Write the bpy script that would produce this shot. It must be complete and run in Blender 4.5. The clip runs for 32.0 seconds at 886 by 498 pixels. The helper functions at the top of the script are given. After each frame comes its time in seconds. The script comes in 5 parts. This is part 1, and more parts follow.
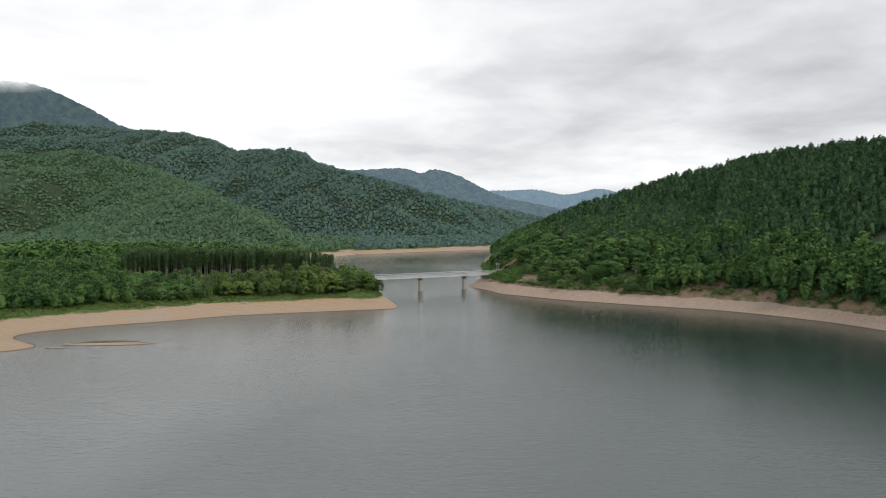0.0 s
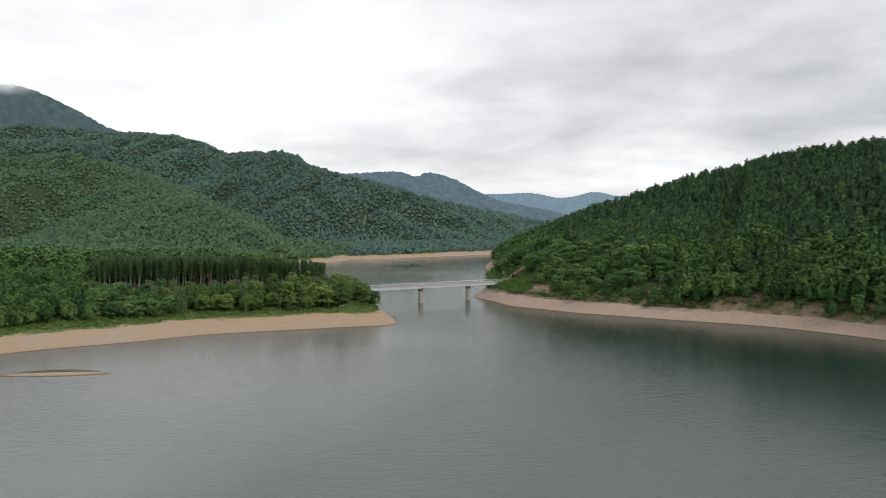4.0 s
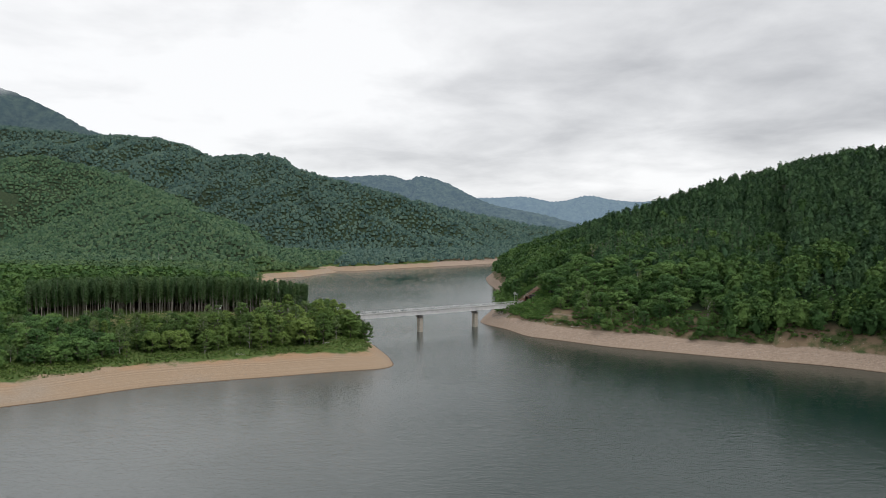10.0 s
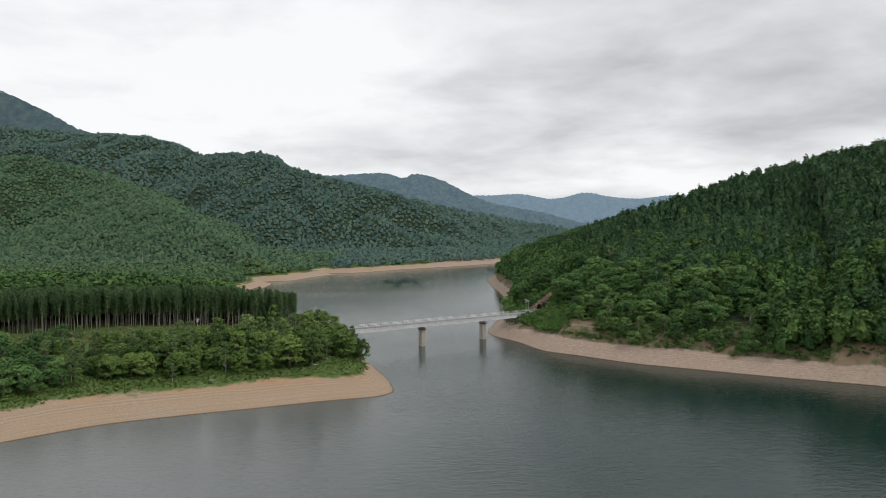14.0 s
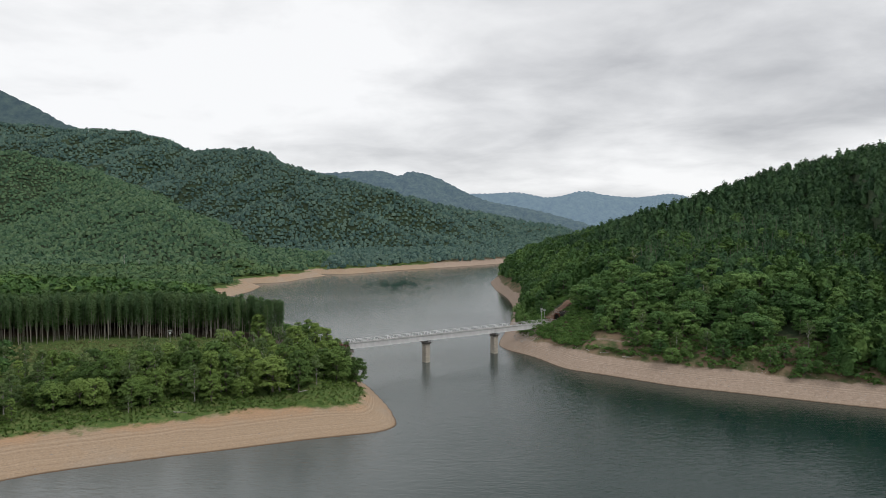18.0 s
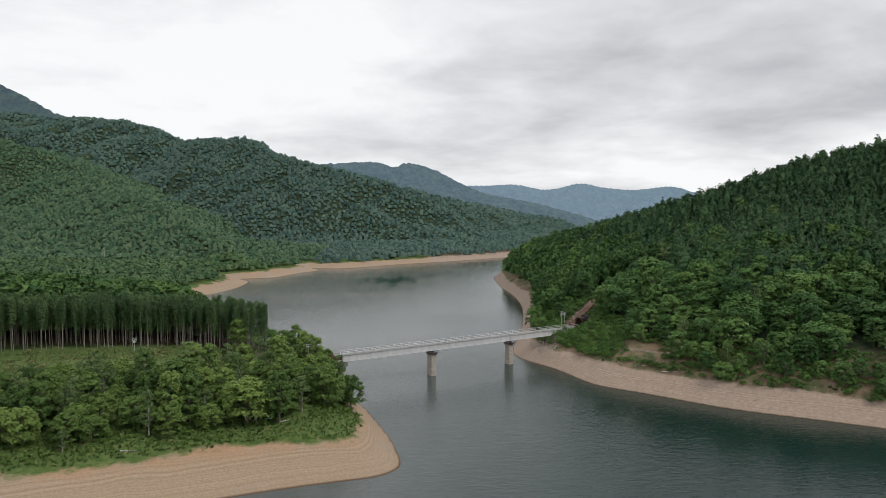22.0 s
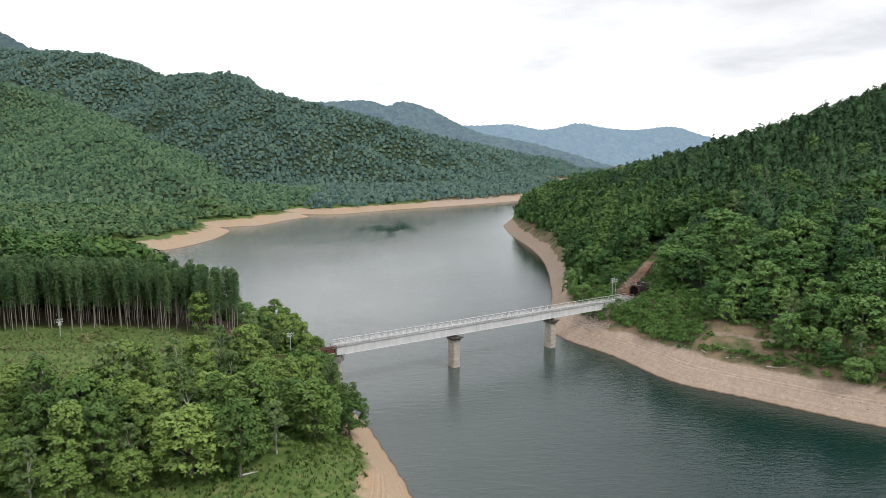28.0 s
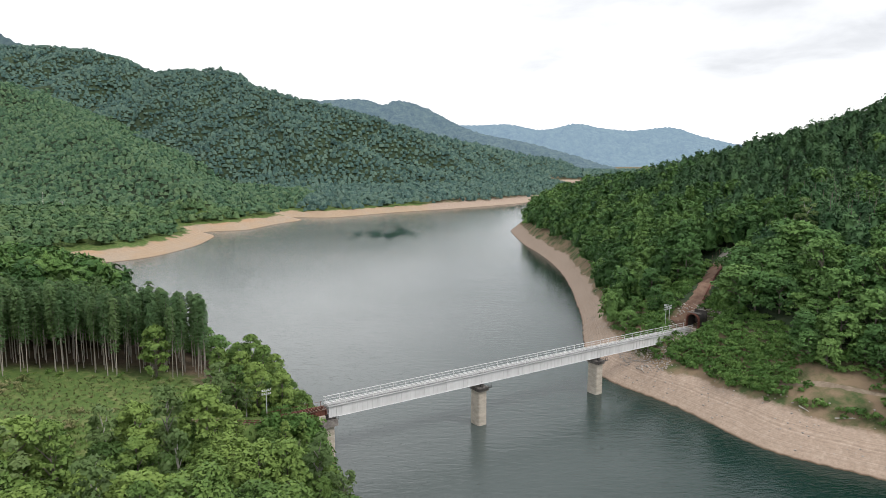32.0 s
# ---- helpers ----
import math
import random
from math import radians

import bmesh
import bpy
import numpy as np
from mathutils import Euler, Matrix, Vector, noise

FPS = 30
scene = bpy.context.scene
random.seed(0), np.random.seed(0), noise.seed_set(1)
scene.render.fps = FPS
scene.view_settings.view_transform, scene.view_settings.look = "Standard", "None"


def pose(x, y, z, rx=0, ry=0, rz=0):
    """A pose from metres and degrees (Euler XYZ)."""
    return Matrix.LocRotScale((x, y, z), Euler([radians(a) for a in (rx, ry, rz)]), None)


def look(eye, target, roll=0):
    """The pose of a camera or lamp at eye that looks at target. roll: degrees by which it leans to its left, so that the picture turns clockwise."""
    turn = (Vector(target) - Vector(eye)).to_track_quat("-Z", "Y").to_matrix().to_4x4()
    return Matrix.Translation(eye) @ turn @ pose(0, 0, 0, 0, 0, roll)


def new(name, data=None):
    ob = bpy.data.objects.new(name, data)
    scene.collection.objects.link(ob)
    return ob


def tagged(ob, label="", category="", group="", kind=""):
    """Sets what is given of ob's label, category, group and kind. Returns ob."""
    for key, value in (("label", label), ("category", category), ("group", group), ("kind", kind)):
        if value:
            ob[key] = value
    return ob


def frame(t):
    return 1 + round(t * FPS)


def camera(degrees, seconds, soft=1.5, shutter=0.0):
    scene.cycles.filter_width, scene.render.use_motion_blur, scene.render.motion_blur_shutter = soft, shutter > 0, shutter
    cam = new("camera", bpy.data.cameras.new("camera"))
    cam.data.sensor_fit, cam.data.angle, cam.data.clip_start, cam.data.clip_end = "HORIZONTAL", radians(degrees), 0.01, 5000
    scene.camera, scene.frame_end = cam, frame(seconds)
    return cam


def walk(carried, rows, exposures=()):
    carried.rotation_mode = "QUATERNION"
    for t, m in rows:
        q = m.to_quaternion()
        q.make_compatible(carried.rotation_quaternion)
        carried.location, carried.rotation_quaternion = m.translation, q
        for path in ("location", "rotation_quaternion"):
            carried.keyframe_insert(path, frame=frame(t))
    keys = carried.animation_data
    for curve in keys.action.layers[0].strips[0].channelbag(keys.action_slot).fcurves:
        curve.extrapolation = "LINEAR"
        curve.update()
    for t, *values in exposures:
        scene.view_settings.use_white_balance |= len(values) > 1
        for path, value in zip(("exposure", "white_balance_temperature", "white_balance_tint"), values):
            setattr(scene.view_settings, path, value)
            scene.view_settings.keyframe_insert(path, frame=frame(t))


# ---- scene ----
# Camera: a drone flying over a reservoir towards a railway bridge
cam = camera(67.0, 32.0, soft=0.85)
PATH = [
    (0, 0.00, 0.00, 56.81, 0.00, -2.58, -0.25),
    (1, -1.40, 11.67, 56.66, -0.07, -2.46, -0.26),
    (2, -2.87, 23.39, 56.57, -0.22, -2.35, -0.24),
    (3, -4.39, 35.23, 56.73, -0.37, -2.28, -0.20),
    (5.5, -7.84, 65.51, 58.85, -0.73, -2.18, -0.08),
    (6, -8.45, 71.65, 59.52, -0.81, -2.08, -0.06),
    (7, -9.49, 84.01, 61.19, -0.93, -1.97, -0.05),
    (8, -10.53, 96.23, 62.72, -1.06, -1.90, -0.05),
    (9, -11.61, 108.07, 63.67, -1.19, -1.94, -0.05),
    (10, -12.67, 119.48, 64.16, -1.30, -1.98, -0.04),
    (11, -13.72, 130.51, 64.60, -1.42, -1.99, 0.04),
    (12, -14.70, 141.31, 65.07, -1.54, -2.03, 0.14),
    (13, -15.56, 152.13, 65.58, -1.63, -2.08, 0.25),
    (14, -16.41, 163.15, 66.00, -1.70, -2.16, 0.34),
    (17, -19.82, 196.36, 66.47, -2.02, -2.28, 0.25),
    (18, -21.04, 207.39, 66.47, -2.14, -2.30, 0.19),
    (19, -21.97, 218.60, 66.46, -2.26, -2.33, 0.12),
    (20, -22.75, 229.75, 66.48, -2.33, -2.37, 0.08),
    (21, -23.73, 240.57, 66.32, -2.42, -2.37, 0.04),
    (21.5, -24.33, 245.96, 66.17, -2.49, -2.37, 0.02),
    (22, -24.98, 251.42, 66.01, -2.55, -2.95, 0.01),
    (22.5, -25.60, 257.00, 65.90, -2.62, -5.09, 0.00),
    (23, -26.19, 262.67, 65.82, -2.68, -7.24, 0.00),
    (23.5, -26.76, 268.41, 65.77, -2.76, -7.81, 0.01),
    (24, -27.34, 274.19, 65.73, -2.82, -7.85, 0.02),
    (25, -28.53, 285.76, 65.64, -2.91, -7.87, 0.05),
    (28, -32.07, 320.81, 65.71, -3.14, -7.97, -0.03),
    (29, -33.40, 332.64, 65.80, -3.29, -8.02, 0.00),
    (30, -34.60, 344.40, 65.79, -3.40, -8.04, -0.02),
    (31, -35.59, 355.95, 65.63, -3.48, -8.03, -0.10),
    (32, -36.29, 367.35, 65.25, -3.55, -7.96, -0.28),
]
walk(cam, [(t, pose(x, y, z, 90 + p, r, w)) for t, x, y, z, w, p, r in PATH],
     [(0, 0.02), (10, -0.08), (21.8, -0.12), (23, 0.10), (24, 0.42), (26, 0.48), (32, 0.55)])

# ---- world and sun: overcast sky ----
SUN_ELEV, SUN_TURN = 50.0, 118.0
world = bpy.data.worlds.new("overcast_sky")
scene.world = world
world.use_nodes = True
wt = world.node_tree
wt.nodes.clear()


def wn(kind, **kw):
    n = wt.nodes.new(kind)
    for k, v in kw.items():
        n.inputs[k].default_value = v
    return n


def wmath(op, a, b=None, c=None):
    n = wt.nodes.new("ShaderNodeMath")
    n.operation = op
    for i, v in enumerate((a, b, c)):
        if v is None:
            continue
        if isinstance(v, (int, float)):
            n.inputs[i].default_value = v
        else:
            wt.links.new(v, n.inputs[i])
    return n.outputs[0]


tc = wn("ShaderNodeTexCoord")
sep = wn("ShaderNodeSeparateXYZ")
wt.links.new(tc.outputs["Generated"], sep.inputs[0])
up = wmath("ADD", wmath("MAXIMUM", sep.outputs[2], 0.0), 0.17)
comb = wn("ShaderNodeCombineXYZ")
wt.links.new(wmath("DIVIDE", sep.outputs[0], up), comb.inputs[0])
wt.links.new(wmath("DIVIDE", sep.outputs[1], up), comb.inputs[1])
# broad cloud banks and finer wisps on the cloud deck
n1 = wn("ShaderNodeTexNoise", Scale=0.55, Detail=3.0, Roughness=0.45, Distortion=0.3)
n2 = wn("ShaderNodeTexNoise", Scale=1.9, Detail=6.0, Roughness=0.55, Distortion=0.25)
mp = wn("ShaderNodeMapping")
mp.inputs["Location"].default_value = (2.3, 0.35, 0.0)
wt.links.new(comb.outputs[0], mp.inputs[0])
wt.links.new(mp.outputs[0], n1.inputs["Vector"])
wt.links.new(mp.outputs[0], n2.inputs["Vector"])
cl = wmath("ADD", wmath("MULTIPLY", n1.outputs[0], 0.62), wmath("MULTIPLY", n2.outputs[0], 0.38))


def wstep(v, lo, hi):
    n = wt.nodes.new("ShaderNodeMapRange")
    n.interpolation_type = "SMOOTHSTEP"
    wt.links.new(v, n.inputs["Value"])
    n.inputs["From Min"].default_value, n.inputs["From Max"].default_value = lo, hi
    return n.outputs["Result"]


# the deck is thicker towards the east, thin and bright above the horizon
cl = wmath("ADD", cl, wmath("MULTIPLY", wmath("MULTIPLY", wstep(sep.outputs[0], -0.28, 0.10), wstep(sep.outputs[2], 0.03, 0.16)), 0.105))
cl = wmath("ADD", cl, wmath("MULTIPLY", wstep(sep.outputs[2], 0.20, 0.34), 0.05))
ramp = wn("ShaderNodeValToRGB")
wt.links.new(cl, ramp.inputs[0])
ramp.color_ramp.elements[0].position = 0.46
ramp.color_ramp.elements[0].color = (0.868, 0.872, 0.882, 1)
ramp.color_ramp.elements[1].position = 0.72
ramp.color_ramp.elements[1].color = (0.47, 0.478, 0.498, 1)
sky = wn("ShaderNodeTexSky")
sky.sky_type = "NISHITA"
sky.sun_disc = False
sky.sun_elevation = radians(SUN_ELEV)
sky.sun_rotation = radians(SUN_TURN)
bg_sky = wn("ShaderNodeBackground", Strength=0.08)
wt.links.new(sky.outputs[0], bg_sky.inputs[0])
bg_cloud = wn("ShaderNodeBackground", Strength=1.25)
wt.links.new(ramp.outputs[0], bg_cloud.inputs[0])
mixw = wn("ShaderNodeMixShader", Fac=0.93)
wt.links.new(bg_sky.outputs[0], mixw.inputs[1])
wt.links.new(bg_cloud.outputs[0], mixw.inputs[2])
outw = wn("ShaderNodeOutputWorld")
wt.links.new(mixw.outputs[0], outw.inputs[0])

sun = new("sun", bpy.data.lights.new("sun", "SUN"))
sun.data.energy, sun.data.angle, sun.data.color = 1.5, radians(16), (1.0, 0.97, 0.93)
a, e = radians(SUN_TURN), radians(SUN_ELEV)
sun.matrix_world = look((0, 0, 300), (-300 * math.sin(a) * math.cos(e), -300 * math.cos(a) * math.cos(e), 300 - 300 * math.sin(e)))


# ---- materials ----
class Mat:
    """A node material with a Principled surface; helpers chain nodes."""

    def __init__(self, name, rough=0.8, metal=0.0, spec=0.3):
        self.m = bpy.data.materials.new(name)
        self.m.use_nodes = True
        self.t = self.m.node_tree
        self.b = self.t.nodes["Principled BSDF"]
        self.b.inputs["Roughness"].default_value = rough
        self.b.inputs["Metallic"].default_value = metal
        self.b.inputs["Specular IOR Level"].default_value = spec

    def node(self, kind, **kw):
        n = self.t.nodes.new(kind)
        for k, v in kw.items():
            n.inputs[k].default_value = v
        return n

    def link(self, a, b):
        self.t.links.new(a, b)

    def pos(self):
        return self.node("ShaderNodeNewGeometry").outputs["Position"]

    def noise(self, scale, detail=4.0, rough=0.55, vec=None, stretch=None, distort=0.0):
        n = self.node("ShaderNodeTexNoise", Scale=scale, Detail=detail, Roughness=rough, Distortion=distort)
        v = vec or self.pos()
        if stretch:
            mpp = self.node("ShaderNodeMapping")
            mpp.inputs["Scale"].default_value = stretch
            self.link(v, mpp.inputs[0])
            v = mpp.outputs[0]
        self.link(v, n.inputs["Vector"])
        return n.outputs[0]

    def ramp(self, fac, *stops):
        r = self.node("ShaderNodeValToRGB")
        e = r.color_ramp.elements
        while len(e) < len(stops):
            e.new(0.5)
        for el, (p, c) in zip(e, stops):
            el.position, el.color = p, ((c, c, c, 1) if isinstance(c, (int, float)) else (*c, 1))
        self.link(fac, r.inputs[0])
        return r.outputs[0]

    def math(self, op, a, b=None):
        n = self.t.nodes.new("ShaderNodeMath")
        n.operation = op
        for i, v in enumerate((a, b)):
            if v is None:
                continue
            if isinstance(v, (int, float)):
                n.inputs[i].default_value = v
            else:
                self.link(v, n.inputs[i])
        return n.outputs[0]

    def mix(self, fac, a, b, how="MIX"):
        n = self.t.nodes.new("ShaderNodeMix")
        n.data_type, n.blend_type = "RGBA", how
        for s, v in ((n.inputs[0], fac), (n.inputs[6], a), (n.inputs[7], b)):
            if isinstance(v, tuple):
                s.default_value = (*v, 1)
            elif isinstance(v, (int, float)):
                s.default_value = v
            else:
                self.link(v, s)
        return n.outputs[2]

    def colour(self, c):
        if isinstance(c, tuple):
            self.b.inputs["Base Color"].default_value = (*c, 1)
        else:
            self.link(c, self.b.inputs["Base Color"])
        return self

    def bump(self, h, strength=0.5, dist=0.1):
        n = self.node("ShaderNodeBump", Strength=strength, Distance=dist)
        self.link(h, n.inputs["Height"])
        self.link(n.outputs[0], self.b.inputs["Normal"])
        return self


def foliage(name, dark, mid, light, per="plant", glow=0.0):
    m = Mat(name, 0.65, 0, 0.18)
    if per == "plant":
        tint = m.node("ShaderNodeAttribute")
        tint.attribute_name = "tint"
        rnd = tint.outputs["Fac"]
    else:
        rnd = m.node("ShaderNodeObjectInfo").outputs["Random"]
    patch = m.noise(0.011, 4.0, 0.6)
    fine = m.noise(0.9, 3.0)
    clump = m.noise(0.045, 2.0)
    patch = m.math("ADD", m.math("MULTIPLY", patch, 0.55), m.math("MULTIPLY", clump, 0.45))
    spray = m.node("ShaderNodeNewGeometry").outputs["Random Per Island"]
    f = m.math("ADD", m.math("MULTIPLY", rnd, 0.46), m.math("ADD", m.math("MULTIPLY", patch, 0.52), m.math("ADD", m.math("MULTIPLY", fine, 0.12), m.math("MULTIPLY", spray, 0.16))))
    c = m.ramp(f, (0.28, dark), (0.58, mid), (0.92, light))
    m.colour(c)
    if per == "plant":
        m.bump(m.noise(0.55 if not glow else 1.1, 4.0, 0.7), 1.0, 1.6 if not glow else 1.2)
    if glow:
        tr = m.node("ShaderNodeBsdfTranslucent")
        m.link(m.mix(0.5, c, light), tr.inputs[0])
        mx = m.node("ShaderNodeMixShader", Fac=glow)
        out = m.t.nodes["Material Output"]
        m.link(m.b.outputs[0], mx.inputs[1])
        m.link(tr.outputs[0], mx.inputs[2])
        m.link(mx.outputs[0], out.inputs[0])
    return m


M_LEAF = foliage("broadleaf_foliage", (0.040, 0.086, 0.024), (0.102, 0.176, 0.044), (0.212, 0.300, 0.074), "object", 0.15)
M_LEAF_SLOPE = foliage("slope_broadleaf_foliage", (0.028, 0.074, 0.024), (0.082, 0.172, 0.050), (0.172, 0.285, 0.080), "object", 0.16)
M_LEAF_MID = foliage("broadleaf_foliage_mid", (0.019, 0.056, 0.018), (0.066, 0.148, 0.042), (0.152, 0.262, 0.070), "plant", 0.10)
M_LEAF_PALE = foliage("birch_foliage", (0.080, 0.135, 0.046), (0.125, 0.190, 0.068), (0.190, 0.255, 0.095), "object", 0.3)
M_PINE = foliage("pine_foliage", (0.029, 0.074, 0.033), (0.052, 0.118, 0.048), (0.086, 0.168, 0.064), "object", 0.06)
M_PINE_MID = foliage("pine_foliage_mid", (0.022, 0.058, 0.026), (0.048, 0.110, 0.045), (0.084, 0.164, 0.063), "plant", 0.05)
M_LARCH = foliage("larch_foliage", (0.062, 0.128, 0.054), (0.105, 0.186, 0.078), (0.165, 0.250, 0.100), "object", 0.4)
M_LARCH_MID = foliage("larch_foliage_mid", (0.062, 0.128, 0.054), (0.105, 0.186, 0.078), (0.165, 0.250, 0.100), "plant", 0.4)
# far hill greens turned paler and bluer: air haze put into the base colour
M_FAR = foliage("hazed_dark_hill_foliage", (0.031, 0.074, 0.069), (0.074, 0.138, 0.116), (0.128, 0.197, 0.145), "plant", 0.0)
M_FAR_B = foliage("light_hill_forest_foliage", (0.023, 0.064, 0.038), (0.069, 0.138, 0.071), (0.130, 0.202, 0.098), "plant", 0.0)
M_HERB = foliage("rough_herb_foliage", (0.150, 0.205, 0.070), (0.250, 0.285, 0.110), (0.380, 0.355, 0.190), "plant", 0.25)
M_BAY = foliage("bay_forest_foliage", (0.042, 0.098, 0.044), (0.078, 0.150, 0.062), (0.145, 0.222, 0.090), "plant", 0.0)
M_GRASS = foliage("fresh_grass_foliage", (0.090, 0.172, 0.040), (0.150, 0.250, 0.060), (0.235, 0.335, 0.088), "plant", 0.2)
M_BUSH = foliage("bush_foliage", (0.062, 0.140, 0.036), (0.112, 0.222, 0.056), (0.190, 0.320, 0.086), "plant", 0.20)


def bark(name, c1, c2):
    m = Mat(name, 0.9)
    m.colour(m.mix(m.noise(1.5, 4, 0.6, stretch=(1, 1, 0.25)), c1, c2)).bump(m.noise(8.0), 0.4, 0.05)
    return m


M_BARK = bark("grey_brown_bark", (0.10, 0.085, 0.07), (0.24, 0.21, 0.18))
M_BARK_PALE = bark("pale_larch_bark", (0.20, 0.175, 0.15), (0.40, 0.37, 0.33))
M_BARK_BIRCH = bark("white_birch_bark", (0.24, 0.23, 0.20), (0.46, 0.44, 0.40))
M_DEAD = bark("bleached_dead_wood", (0.42, 0.40, 0.36), (0.62, 0.60, 0.56))

# ground: drawdown sand with old water lines, grass, forest floor
M_GROUND = Mat("shore_ground", 0.92, 0, 0.2)
g = M_GROUND
gp = g.pos()
gs = g.node("ShaderNodeSeparateXYZ")
g.link(gp, gs.inputs[0])
wob = g.noise(0.05, 3.0)
zz = g.math("ADD", gs.outputs[2], g.math("MULTIPLY", wob, 0.8))
lines = g.node("ShaderNodeTexNoise", Scale=1.0, Detail=5.0, Roughness=0.65)
lines.noise_dimensions = "1D"
g.link(g.math("MULTIPLY", zz, 3.4), lines.inputs["W"])
coarse = g.noise(0.08, 5.0)
fineg = g.noise(1.6, 5.0, 0.65)
side = g.ramp(g.math("ADD", g.math("MULTIPLY", gs.outputs[0], 0.02), 0.5), (0.3, 0.0), (0.6, 1.0))
mott = g.noise(2.2, 6.0, 0.75)
lines_l = g.math("ADD", g.math("MULTIPLY", lines.outputs[0], 0.42), g.math("MULTIPLY", mott, 0.58))
tan = g.ramp(lines_l, (0.36, (0.285, 0.199, 0.128)), (0.5, (0.380, 0.276, 0.186)), (0.64, (0.470, 0.360, 0.260)))
lines_r = g.math("ADD", g.math("MULTIPLY", lines.outputs[0], 0.45), g.math("MULTIPLY", g.noise(0.7, 8.0, 0.72), 0.55))
grv = g.ramp(lines_r, (0.34, (0.270, 0.202, 0.154)), (0.5, (0.375, 0.285, 0.222)), (0.66, (0.475, 0.380, 0.305)))
sand_l = g.mix(g.math("MULTIPLY", g.ramp(g.noise(0.035, 5.0, 0.65), (0.50, 0.0), (0.66, 1.0)), 0.55), tan, g.ramp(mott, (0.35, (0.27, 0.225, 0.180)), (0.65, (0.43, 0.380, 0.320))))
sand = g.mix(g.math("MULTIPLY", g.math("MULTIPLY", g.ramp(coarse, (0.50, 0.0), (0.62, 1.0)), g.ramp(g.math("MULTIPLY", gs.outputs[2], 0.1), (0.35, 0.0), (0.55, 1.0))), 0.6), sand_l, (0.46, 0.26, 0.135))
sand = g.mix(side, sand, grv)
sand = g.mix(g.math("MULTIPLY", g.ramp(fineg, (0.35, 1.0), (0.6, 0.0)), 0.35), sand, (0.20, 0.165, 0.13))
# wet rim at the waterline
sand = g.mix(g.ramp(g.math("MULTIPLY", gs.outputs[2], 1.0), (0.08, 1.0), (0.30, 0.0)), sand, (0.12, 0.078, 0.050))
grass = g.ramp(g.noise(0.45, 7.0, 0.75), (0.36, (0.050, 0.092, 0.024)), (0.52, (0.090, 0.140, 0.036)), (0.70, (0.210, 0.200, 0.090)))
grass = g.mix(g.math("MULTIPLY", side, 0.9), grass, g.ramp(g.noise(0.15, 5.0, 0.6), (0.38, (0.060, 0.085, 0.032)), (0.56, (0.230, 0.160, 0.110))))
floor_c = g.ramp(g.noise(0.3, 5.0), (0.35, (0.028, 0.050, 0.026)), (0.65, (0.055, 0.075, 0.038)))
edge = g.math("ADD", g.math("ADD", gs.outputs[2], g.math("MULTIPLY", g.noise(0.07, 5.0, 0.6), 5.0)), g.math("MULTIPLY", fineg, 1.0))
edge = g.math("SUBTRACT", edge, g.math("MULTIPLY", side, 1.0))
gmask = g.ramp(g.math("MULTIPLY", edge, 0.1), (0.80, 0.0), (0.86, 1.0))
fmask = g.ramp(g.math("MULTIPLY", gs.outputs[2], 0.05), (0.70, 0.0), (0.95, 1.0))
# needle litter under the plantation
lit = g.math("MULTIPLY", g.math("MULTIPLY", g.ramp(g.math("MULTIPLY", g.math("ADD", gs.outputs[1], g.math("MULTIPLY", gs.outputs[0], -0.06)), 0.001), (0.549, 0.0), (0.556, 1.0)), g.ramp(g.math("MULTIPLY", gs.outputs[1], 0.001), (0.605, 1.0), (0.615, 0.0))), g.ramp(g.math("MULTIPLY", gs.outputs[0], -0.001), (0.078, 0.0), (0.084, 1.0)))
litter = g.ramp(g.noise(0.6, 5.0, 0.7), (0.35, (0.040, 0.028, 0.018)), (0.65, (0.095, 0.068, 0.042)))
g.colour(g.mix(lit, g.mix(gmask, sand, g.mix(fmask, grass, floor_c)), litter))
g.bump(g.math("ADD", g.math("ADD", g.math("MULTIPLY", lines.outputs[0], 0.15), fineg), g.math("MULTIPLY", g.noise(5.0, 4.0, 0.7), 0.4)), 0.55, 0.22)

# water: dark, with wind ripples; calmer and rougher lanes
M_WATER = Mat("lake_water", 0.04, 0, 0.5)
w = M_WATER
w.b.inputs["IOR"].default_value = 1.333
# silty shallows over the sandbanks on one side, darker water under the wooded slope
wp = w.node("ShaderNodeSeparateXYZ")
w.link(w.pos(), wp.inputs[0])
silt_sheen = w.ramp(w.math("ADD", w.math("ADD", w.math("MULTIPLY", wp.outputs[0], -0.006), w.math("MULTIPLY", w.noise(0.006, 3), 0.5)), 0.07), (0.15, 0.0), (0.80, 1.0))
r1 = w.noise(1.9, 3.0, 0.60, stretch=(0.34, 1.0, 1.0), distort=0.6)
r2 = w.noise(0.62, 2.0, 0.55, stretch=(0.36, 1.0, 1.0), distort=0.5)
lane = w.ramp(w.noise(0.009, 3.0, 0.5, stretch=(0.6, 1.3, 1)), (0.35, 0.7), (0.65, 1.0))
# calm patch: dropping the pale colour also paints in its dark hill reflection
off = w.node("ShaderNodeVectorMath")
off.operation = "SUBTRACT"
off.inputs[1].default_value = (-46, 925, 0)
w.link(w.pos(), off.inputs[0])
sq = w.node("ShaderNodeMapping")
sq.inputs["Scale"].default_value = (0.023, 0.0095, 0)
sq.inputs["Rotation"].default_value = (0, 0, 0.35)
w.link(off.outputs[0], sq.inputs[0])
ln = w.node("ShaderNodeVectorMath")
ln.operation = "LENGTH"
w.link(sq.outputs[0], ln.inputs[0])
